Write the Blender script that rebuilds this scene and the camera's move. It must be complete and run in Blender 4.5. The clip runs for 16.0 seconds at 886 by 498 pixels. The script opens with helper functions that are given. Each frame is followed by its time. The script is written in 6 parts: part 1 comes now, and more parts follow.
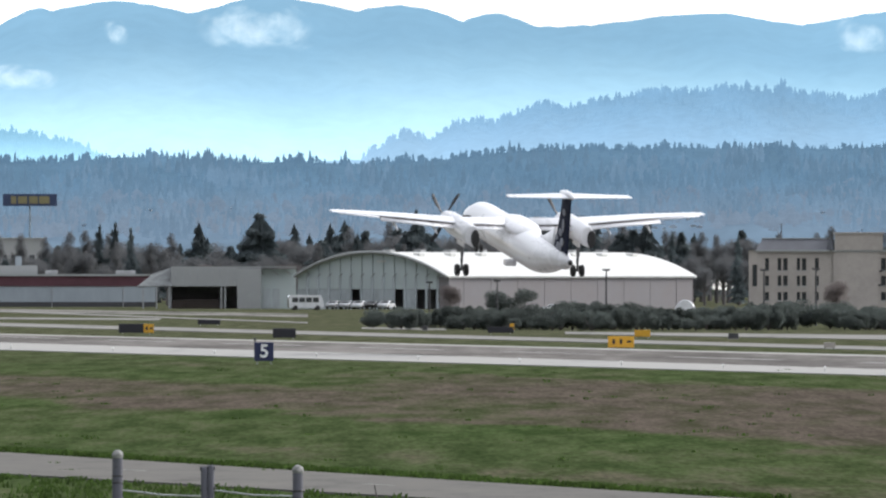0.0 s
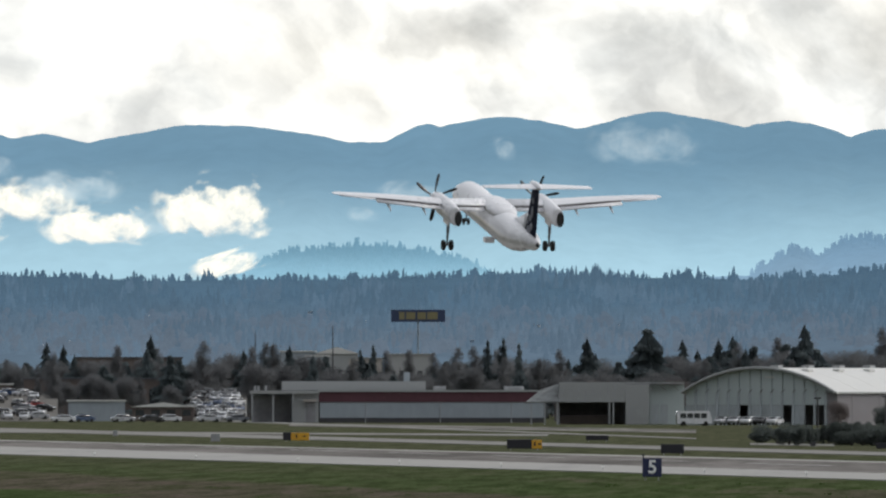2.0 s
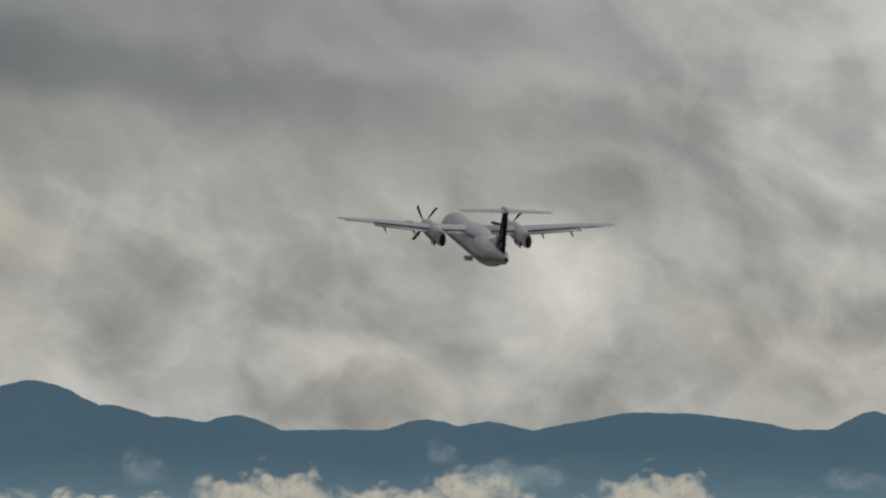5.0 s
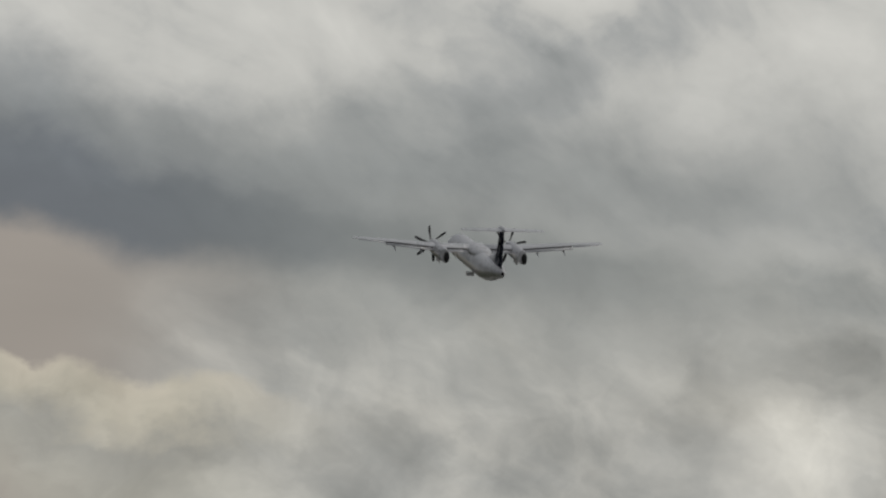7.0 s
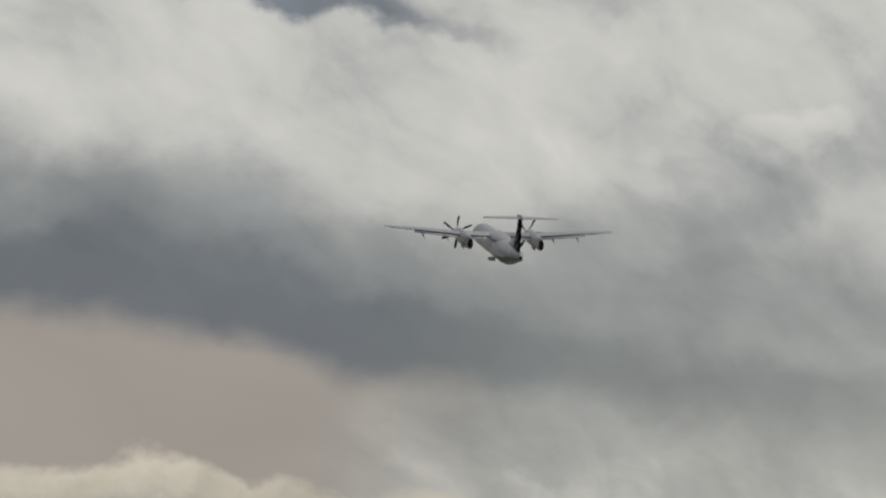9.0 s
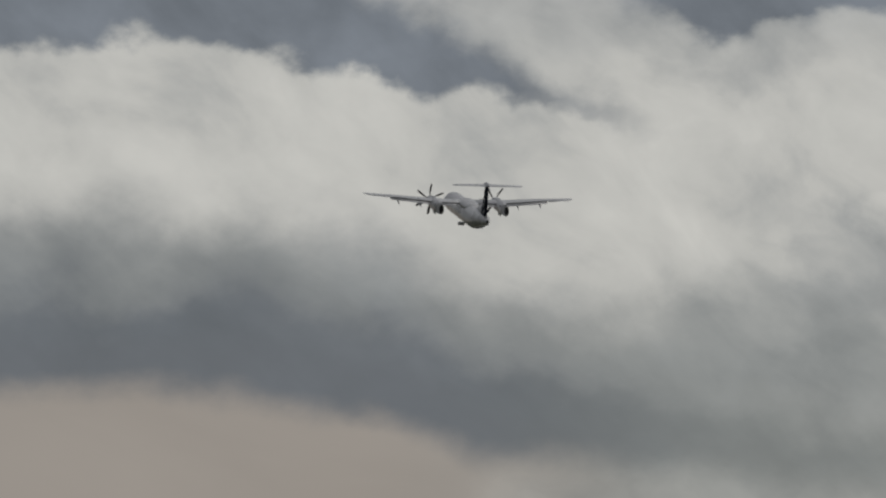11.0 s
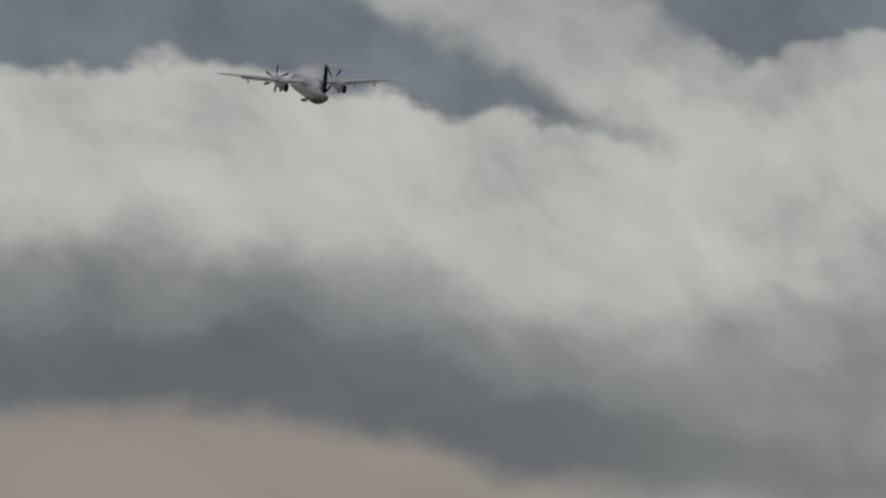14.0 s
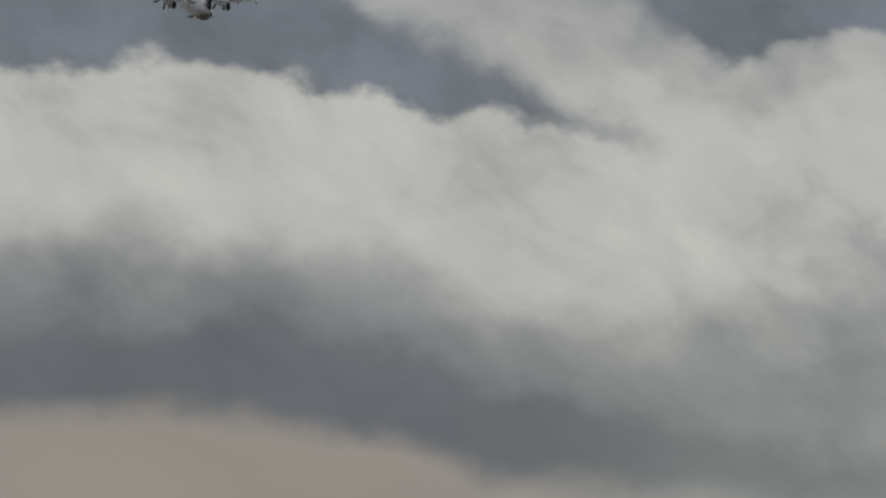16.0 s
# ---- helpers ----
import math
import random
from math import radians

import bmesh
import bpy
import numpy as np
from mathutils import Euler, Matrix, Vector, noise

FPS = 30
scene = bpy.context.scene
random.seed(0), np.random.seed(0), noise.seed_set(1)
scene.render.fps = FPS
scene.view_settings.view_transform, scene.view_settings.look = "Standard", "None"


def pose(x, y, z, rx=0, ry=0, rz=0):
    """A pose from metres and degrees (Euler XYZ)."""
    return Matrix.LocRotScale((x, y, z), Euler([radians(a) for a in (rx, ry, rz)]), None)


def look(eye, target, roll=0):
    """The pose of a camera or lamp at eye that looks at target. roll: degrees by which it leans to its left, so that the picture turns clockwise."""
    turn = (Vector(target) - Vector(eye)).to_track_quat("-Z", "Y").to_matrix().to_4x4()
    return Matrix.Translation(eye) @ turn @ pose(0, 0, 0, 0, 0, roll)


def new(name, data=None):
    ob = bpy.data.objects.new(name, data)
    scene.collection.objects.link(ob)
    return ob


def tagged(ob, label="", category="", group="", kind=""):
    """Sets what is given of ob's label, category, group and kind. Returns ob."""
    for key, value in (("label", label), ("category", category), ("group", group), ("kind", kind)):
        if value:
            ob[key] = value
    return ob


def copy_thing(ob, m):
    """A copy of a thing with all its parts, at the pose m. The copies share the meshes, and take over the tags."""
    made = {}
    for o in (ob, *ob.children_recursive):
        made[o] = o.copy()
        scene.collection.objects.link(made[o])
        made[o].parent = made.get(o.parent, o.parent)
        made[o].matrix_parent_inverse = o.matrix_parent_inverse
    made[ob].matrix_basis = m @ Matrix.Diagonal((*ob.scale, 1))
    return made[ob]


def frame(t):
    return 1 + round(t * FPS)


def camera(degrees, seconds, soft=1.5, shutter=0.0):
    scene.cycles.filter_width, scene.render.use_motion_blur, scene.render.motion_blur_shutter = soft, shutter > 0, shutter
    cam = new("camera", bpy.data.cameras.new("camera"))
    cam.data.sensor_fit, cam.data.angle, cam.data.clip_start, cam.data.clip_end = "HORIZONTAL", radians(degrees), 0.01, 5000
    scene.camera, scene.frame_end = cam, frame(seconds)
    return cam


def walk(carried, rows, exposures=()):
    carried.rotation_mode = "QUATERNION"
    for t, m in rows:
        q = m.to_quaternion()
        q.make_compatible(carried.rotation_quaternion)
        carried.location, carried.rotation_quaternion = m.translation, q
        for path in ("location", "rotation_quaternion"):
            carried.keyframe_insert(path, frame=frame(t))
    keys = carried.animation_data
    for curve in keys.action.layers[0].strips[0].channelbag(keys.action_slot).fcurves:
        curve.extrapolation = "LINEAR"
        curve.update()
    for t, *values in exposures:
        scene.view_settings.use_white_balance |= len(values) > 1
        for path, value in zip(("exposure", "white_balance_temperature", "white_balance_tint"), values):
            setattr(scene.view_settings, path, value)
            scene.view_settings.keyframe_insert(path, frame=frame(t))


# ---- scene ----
# ---- camera: a long lens on a fixed stand, 6 m above the field ----
EYE = (0.0, 0.0, 6.0)
UNIT = 1 / 22700.0          # bearings and rises below are counted in this fraction of a radian
LEVEL = 485.0               # eye level on that scale, counted downwards
AHEAD = 784.0               # bearing of the first view

cam = camera(3.957, 16.0, soft=2.3)
AIM = [  # seconds, degrees to the left, degrees from straight down
    (0, 0.0000, 90.1111), (0.5, 0.4750, 90.1994), (1, 0.9251, 90.3004), (1.5, 1.3289, 90.4468), (2, 1.7340, 90.6285),
    (2.5, 2.1101, 90.8279), (3, 2.4736, 91.0273), (3.5, 2.8244, 91.2519), (4, 3.1551, 91.4917), (4.5, 3.4466, 91.7088),
    (5, 3.7255, 91.9132), (5.2, 3.8365, 91.9990), (7.3, 4.9621, 92.7840), (7.5, 5.0706, 92.8395), (8, 5.3281, 92.9733),
    (8.5, 5.5624, 93.1046), (9, 5.7724, 93.2257), (9.5, 5.9593, 93.3368), (10, 6.1124, 93.4352), (10.2, 6.1800, 93.4756),
    (11.2, 6.3757, 93.5917), (12.3, 6.4666, 93.6498), (12.5, 6.4742, 93.6548), (13, 6.4868, 93.6649), (13.5, 6.4868, 93.6674),
    (14, 6.4767, 93.6750), (14.5, 6.4616, 93.6750), (15, 6.4464, 93.6750), (15.5, 6.4287, 93.6750), (16, 6.4111, 93.6725),
]
EXPOSURE = [  # seconds, stops, kelvin, tint
    (0, 2.31, 6250, 12), (0.5, 2.22, 6250, 12), (1, 2.05, 6250, 12), (1.5, 1.77, 6300, 11), (2, 1.5, 6350, 11), (2.5, 1.14, 6400, 10), (3, 0.82, 6450, 10),
    (3.5, 0.5, 6500, 10), (4, 0.32, 6500, 10), (4.5, 0.15, 6500, 10), (5, 0.04, 6500, 10), (7.5, 0.15, 6500, 10), (9, 0.18, 6500, 10), (12.5, -0.06, 6500, 10), (16, -0.06, 6500, 10)]
walk(cam, [(t, pose(*EYE, tilt, 0, turn)) for t, turn, tilt in AIM], EXPOSURE)


def spot(u, v, d):
    """The place d metres away at bearing u and rise v (both counted in UNIT; v downwards, LEVEL is eye level)."""
    a = (u - AHEAD) * UNIT
    return Vector((d * math.sin(a), d * math.cos(a), EYE[2] - (v - LEVEL) * UNIT * d))


def ground_at(u, v):
    """The place on the flat field that is seen at bearing u and rise v."""
    p = spot(u, v, EYE[2] / ((v - LEVEL) * UNIT))
    return Vector((p.x, p.y, 0))


# ---- sky and sun ----
def node(tree, kind):
    return tree.nodes.new(kind)


def plug(tree, socket, value):
    if isinstance(value, bpy.types.NodeSocket):
        tree.links.new(value, socket)
    else:
        socket.default_value = value


def calc(tree, op, a, b=0.0, c=0.0, clamp=False):
    n = node(tree, "ShaderNodeMath")
    n.operation, n.use_clamp = op, clamp
    for socket, value in zip(n.inputs, (a, b, c)):
        plug(tree, socket, value)
    return n.outputs[0]


def smooth(tree, x, a, b, lo=0.0, hi=1.0):
    n = node(tree, "ShaderNodeMapRange")
    n.interpolation_type = "SMOOTHSTEP"
    for socket, value in zip(n.inputs, (x, a, b, lo, hi)):
        plug(tree, socket, value)
    return n.outputs[0]


def blend(tree, k, a, b, mode="MIX"):
    n = node(tree, "ShaderNodeMix")
    n.data_type, n.blend_type = "RGBA", mode
    for socket, value in zip((n.inputs[0], n.inputs[6], n.inputs[7]), (k, a, b)):
        plug(tree, socket, (*value, 1) if isinstance(value, tuple) and len(value) == 3 else value)
    return n.outputs[2]


def noise_of(tree, vector, scale, detail=4.0, rough=0.55, distortion=0.0):
    n = node(tree, "ShaderNodeTexNoise")
    plug(tree, n.inputs["Vector"], vector)
    plug(tree, n.inputs["Scale"], scale)
    plug(tree, n.inputs["Detail"], detail)
    plug(tree, n.inputs["Roughness"], rough)
    plug(tree, n.inputs["Distortion"], distortion)
    return n.outputs[0]


def stretch(tree, vector, size, shift=(0, 0, 0), turn=(0, 0, 0)):
    n = node(tree, "ShaderNodeMapping")
    plug(tree, n.inputs["Vector"], vector)
    plug(tree, n.inputs["Location"], shift)
    plug(tree, n.inputs["Rotation"], turn)
    plug(tree, n.inputs["Scale"], size)
    return n.outputs[0]


def ramp(tree, x, stops):
    n = node(tree, "ShaderNodeValToRGB")
    while len(n.color_ramp.elements) < len(stops):
        n.color_ramp.elements.new(0.5)
    for e, (p, colour) in zip(n.color_ramp.elements, stops):
        e.position, e.color = p, (*colour, 1)
    n.color_ramp.interpolation = "B_SPLINE" if len(stops) > 6 else "LINEAR"
    plug(tree, n.inputs[0], x)
    return n.outputs[0]


def build_sky():
    world = bpy.data.worlds.new("overcast_sky")
    scene.world = world
    world.use_nodes = True
    w = world.node_tree
    w.nodes.clear()
    out = node(w, "ShaderNodeOutputWorld")
    back = node(w, "ShaderNodeBackground")
    sky = node(w, "ShaderNodeTexSky")
    sky.sky_type, sky.sun_disc = "NISHITA", False
    sky.sun_elevation, sky.sun_rotation = radians(32), radians(65)
    way = node(w, "ShaderNodeTexCoord").outputs["Generated"]
    parts = node(w, "ShaderNodeSeparateXYZ")
    plug(w, parts.inputs[0], way)
    x, y, z = parts.outputs
    # bearing (u) and rise (v) in thousands of UNIT, v upwards from eye level
    u = calc(w, "MULTIPLY", calc(w, "ARCTAN2", x, y), 22.7)
    v = calc(w, "MULTIPLY", calc(w, "ARCSINE", z), 22.7)
    flow = node(w, "ShaderNodeCombineXYZ")
    plug(w, flow.inputs[0], u)
    plug(w, flow.inputs[1], v)
    plane = flow.outputs[0]

    def vec(a, b):
        n = node(w, "ShaderNodeCombineXYZ")
        plug(w, n.inputs[0], a)
        plug(w, n.inputs[1], b)
        return n.outputs[0]

    def shift_of(scale, detail, seed):
        """Two independent offsets, about -0.5 to 0.5, that bend the cloud outlines."""
        n = node(w, "ShaderNodeTexNoise")
        plug(w, n.inputs["Vector"], stretch(w, plane, (1, 1.25, 1), (seed, seed * .7, 0)))
        plug(w, n.inputs["Scale"], scale)
        plug(w, n.inputs["Detail"], detail)
        plug(w, n.inputs["Roughness"], .55)
        c = node(w, "ShaderNodeSeparateColor")
        plug(w, c.inputs[0], n.outputs["Color"])
        return calc(w, "SUBTRACT", c.outputs[0], .5), calc(w, "SUBTRACT", c.outputs[1], .5)

    def height(x, points):
        """A cloud edge: its rise along the bearing, through a few places."""
        lo, hi = points[0][0], points[-1][0]
        at = calc(w, "MULTIPLY_ADD", x, 1 / (hi - lo), -lo / (hi - lo), clamp=True)
        n = node(w, "ShaderNodeValToRGB")
        while len(n.color_ramp.elements) < len(points):
            n.color_ramp.elements.new(.5)
        for e, (p, q) in zip(n.color_ramp.elements, points):
            e.position, e.color = (p - lo) / (hi - lo), (q / 2, q / 2, q / 2, 1)
        n.color_ramp.interpolation = "EASE"
        plug(w, n.inputs[0], at)
        return calc(w, "MULTIPLY", n.outputs[0], 2.0)

    def drawn(tilt, long, wide, scale, detail, rough, bend, seed):
        """Cloud texture drawn out along a line that falls by tilt degrees to the right."""
        turned = stretch(w, stretch(w, vec(bent_u, bent_v), (1, 1, 1), (seed, seed * .4, 0), (0, 0, radians(tilt))), (long, wide, 1))
        return noise_of(w, turned, scale, detail, rough, bend)

    wide_u, wide_v = shift_of(1.7, 2, 3.0)
    puff_u, puff_v = shift_of(5.5, 7, 11.0)
    bent_u = calc(w, "ADD", u, calc(w, "MULTIPLY", wide_u, .16))
    bent_v = calc(w, "ADD", v, calc(w, "MULTIPLY", wide_v, .10))
    eu = calc(w, "ADD", calc(w, "MULTIPLY_ADD", wide_u, .20, u), calc(w, "MULTIPLY", puff_u, .22))
    ev = calc(w, "ADD", calc(w, "MULTIPLY_ADD", wide_v, .07, v), calc(w, "MULTIPLY", puff_v, .19))
    streak = drawn(36, .95, 1.75, 2.7, 6, .52, .4, 2.0)
    fibre = drawn(40, 1.0, 1.7, 7.0, 5, .52, .4, 7.0)
    layer = drawn(20, .75, 1.7, 2.5, 5, .5, .5, 5.0)
    lump = noise_of(w, vec(eu, ev), 3.2, 5, .55, .3)
    tex = calc(w, "ADD", calc(w, "MULTIPLY", streak, .48), calc(w, "ADD", calc(w, "MULTIPLY", fibre, .17), calc(w, "MULTIPLY", lump, .35)))
    # single masses, lighter or darker: bearing, rise, half sizes, amount
    masses = ((-2.95, 1.60, .45, .17, .10), (-1.75, 1.40, .24, .13, -.34), (-1.68, 1.472, .12, .07, .30), (-1.92, 1.27, .34, .13, -.22), (-1.88, 1.66, .34, .10, .10),
              (-1.30, 1.40, .22, .16, .16), (-2.45, 1.43, .28, .12, .08), (-1.42, .90, .34, .12, .02), (-.68, 1.0, .24, .26, .42), (-1.3, .82, .26, .14, -.42), (-1.1, 1.08, .25, .07, -.18),
              (-1.62, .49, .26, .08, -.36), (-.58, .63, .20, .08, -.28), (-.40, .71, .28, .09, .18), (-.9, .58, .34, .09, -.14), (-1.9, .74, .3, .08, -.12))
    gain = calc(w, "MULTIPLY_ADD", tex, 2.1, -.04)
    for cu, cv, ru, rv, amount in masses:
        a = calc(w, "POWER", calc(w, "MULTIPLY", calc(w, "SUBTRACT", eu, cu), 1 / ru), 2.0)
        b = calc(w, "POWER", calc(w, "MULTIPLY", calc(w, "SUBTRACT", ev, cv), 1 / rv), 2.0)
        gain = calc(w, "ADD", gain, smooth(w, calc(w, "ADD", a, b), 1.0, 0.0, 0.0, amount))

    def tinted(colour, k):
        n = node(w, "ShaderNodeVectorMath")
        n.operation = "SCALE"
        plug(w, n.inputs[0], colour)
        plug(w, n.inputs[3], k)
        return n.outputs[0]

    # the low broken deck over the mountains
    deck_k = calc(w, "ADD", calc(w, "MULTIPLY", layer, .6), calc(w, "MULTIPLY", lump, .4))
    deck = ramp(w, deck_k, [(.34, (.225, .232, .230)), (.44, (.325, .327, .313)), (.53, (.437, .430, .40)), (.66, (.575, .56, .51))])
    deck = tinted(deck, calc(w, "MULTIPLY_ADD", gain, .7, .3))
    # greyer and more broken low down, away to the right
    low_k = calc(w, "MULTIPLY", smooth(w, u, -1.5, -.4), smooth(w, v, .86, .60))
    deck = blend(w, low_k, deck, tinted(deck, calc(w, "MULTIPLY_ADD", tex, 1.4, .14)))
    # the pale bank above the belt
    bank = ramp(w, calc(w, "MULTIPLY", gain, .5), [(.22, (.22, .23, .232)), (.38, (.345, .35, .345)), (.50, (.485, .48, .455)), (.68, (.60, .59, .555))])
    # the dark belt, lower and fainter towards the right
    belt = height(u, [(-3.3, 1.262), (-2.9, 1.245), (-2.66, 1.205), (-2.42, 1.105), (-2.1, 1.062), (-1.85, 1.04), (-1.24, .985), (-.6, 1.03)])
    over = calc(w, "SUBTRACT", ev, belt)
    # a greyer zone below and above the belt towards the right
    grey_k = calc(w, "MULTIPLY", smooth(w, over, -.26, -.06), calc(w, "MULTIPLY", smooth(w, u, -2.45, -2.05), smooth(w, u, -1.0, -1.5)))
    deck = blend(w, calc(w, "MULTIPLY", grey_k, .7), deck, tinted((.255, .262, .255), calc(w, "MULTIPLY_ADD", tex, 1.0, .5)))
    cloud = blend(w, smooth(w, over, .0, .10), deck, bank)
    # smooth tan cloud below the belt
    soft_v = calc(w, "ADD", calc(w, "MULTIPLY_ADD", wide_v, .08, v), calc(w, "MULTIPLY", puff_v, .09))
    tan_k = calc(w, "MULTIPLY", smooth(w, calc(w, "SUBTRACT", belt, soft_v), -.03, .03), smooth(w, eu, calc(w, "MULTIPLY_ADD", v, .55, -2.58), calc(w, "MULTIPLY_ADD", v, .55, -3.05)))
    tan = blend(w, smooth(w, u, -2.7, -2.1), (.302, .270, .243), (.275, .262, .245))
    cloud = blend(w, tan_k, cloud, tinted(tan, calc(w, "MULTIPLY_ADD", layer, .22, .89)))
    above = smooth(w, over, calc(w, "MULTIPLY_ADD", lump, .26, .19), .03)
    below = smooth(w, calc(w, "SUBTRACT", soft_v, belt), smooth(w, u, -2.6, -2.2, -.12, -.09), smooth(w, u, -2.6, -2.2, -.05, .0))
    belt_k = calc(w, "MULTIPLY", calc(w, "MULTIPLY", above, below), smooth(w, u, -2.4, -.75, .95, .1))
    dark = blend(w, smooth(w, u, -2.6, -1.9), (.112, .125, .145), (.165, .178, .18))
    cloud = blend(w, belt_k, cloud, tinted(dark, calc(w, "MULTIPLY_ADD", tex, .8, .6)))
    # soft grey that hangs from the bank into the belt
    shade_k = calc(w, "MULTIPLY", smooth(w, over, smooth(w, u, -2.5, -1.9, .27, .46), .07), calc(w, "MULTIPLY", smooth(w, over, .03, .17), smooth(w, u, -.8, -1.4)))
    cloud = blend(w, calc(w, "MULTIPLY", shade_k, .8), cloud, tinted((.205, .217, .220), calc(w, "MULTIPLY_ADD", tex, 1.5, .25)))
    # heaped clouds with a cream rim, low over the mountains
    heap_top = height(eu, [(-3.3, .90), (-2.86, .915), (-2.72, .905), (-2.6, .852), (-2.42, .81), (-2.27, .83), (-2.1, .78)])
    deep = calc(w, "SUBTRACT", heap_top, calc(w, "MULTIPLY_ADD", puff_v, .04, soft_v))
    heap = calc(w, "MULTIPLY", smooth(w, deep, -.006, .022), calc(w, "MULTIPLY", smooth(w, u, -2.05, -2.4), smooth(w, deep, .34, .12)))
    rim = ramp(w, calc(w, "MULTIPLY_ADD", puff_u, .22, deep), [(.0, (.52, .475, .39)), (.05, (.46, .43, .355)), (.11, (.29, .285, .26)), (.20, (.37, .36, .315))])
    cloud = blend(w, calc(w, "MULTIPLY", heap, .92), cloud, tinted(rim, calc(w, "MULTIPLY_ADD", lump, 1.5, .25)))
    # the dark upper sky: a wedge, then a bank further right, with a torn pale streak between them
    wedge = height(eu, [(-3.6, 1.73), (-3.33, 1.75), (-3.15, 1.765), (-2.95, 1.785), (-2.79, 1.745), (-2.69, 1.725), (-2.57, 1.665), (-2.45, 1.665), (-2.2, 1.64)])
    side = calc(w, "MULTIPLY_ADD", eu, .56, calc(w, "ADD", ev, .56 * 2.69 - 1.90))
    wedge_k = calc(w, "MULTIPLY", smooth(w, calc(w, "SUBTRACT", ev, wedge), -.012, .03), smooth(w, side, .07, -.05))
    far = height(eu, [(-2.7, 2.0), (-2.3, 1.86), (-2.17, 1.80), (-2.07, 1.77), (-1.97, 1.80), (-1.75, 1.815), (-1.6, 1.80), (-1.3, 1.95)])
    far_k = smooth(w, calc(w, "SUBTRACT", ev, far), smooth(w, u, -2.05, -2.25, -.012, -.05), smooth(w, u, -2.05, -2.25, .03, .12))
    upper = tinted((.140, .158, .188), calc(w, "MULTIPLY_ADD", tex, 2.2, -.08))
    cloud = blend(w, calc(w, "MULTIPLY", calc(w, "MAXIMUM", wedge_k, far_k), .95), cloud, upper)
    torn = calc(w, "MULTIPLY", smooth(w, side, -.03, .06), smooth(w, calc(w, "SUBTRACT", ev, 1.70), .0, .12))
    cloud = blend(w, calc(w, "MULTIPLY", calc(w, "MULTIPLY", torn, .5), calc(w, "SUBTRACT", 1.0, far_k)), cloud, tinted((.30, .31, .315), calc(w, "MULTIPLY_ADD", tex, 1.6, .2)))
    # higher up the deck is a mean grey
    heaped = blend(w, smooth(w, v, 2.0, 3.2), cloud, tinted((.275, .28, .285), calc(w, "MULTIPLY_ADD", tex, 1.0, .5)))
    skylight = node(w, "ShaderNodeVectorMath")
    skylight.operation = "SCALE"
    plug(w, skylight.inputs[0], sky.outputs[0])
    plug(w, skylight.inputs[3], 0.07)
    # the deck is brighter towards the sun than behind the camera
    toward = node(w, "ShaderNodeVectorMath")
    toward.operation = "DOT_PRODUCT"
    plug(w, toward.inputs[0], way)
    plug(w, toward.inputs[1], (math.sin(radians(65)) * math.cos(radians(32)), math.cos(radians(65)) * math.cos(radians(32)), math.sin(radians(32))))
    sunward = node(w, "ShaderNodeVectorMath")
    sunward.operation = "SCALE"
    plug(w, sunward.inputs[0], heaped)
    plug(w, sunward.inputs[3], smooth(w, toward.outputs["Value"], -0.6, 0.34, 0.20, 1.0))
    all_of_it = blend(w, 0.94, skylight.outputs[0], sunward.outputs[0])
    plug(w, back.inputs[0], all_of_it)
    plug(w, back.inputs[1], 1.0)
    w.links.new(back.outputs[0], out.inputs[0])


build_sky()
sun = new("sun", bpy.data.lights.new("sun", "SUN"))
sun.data.energy, sun.data.angle, sun.data.color = 0.55, radians(14), (1.0, 0.95, 0.86)
sun.matrix_world = look((300, 200, 300), (300 - math.sin(radians(65)), 200 - math.cos(radians(65)), 300 - math.tan(radians(32))))


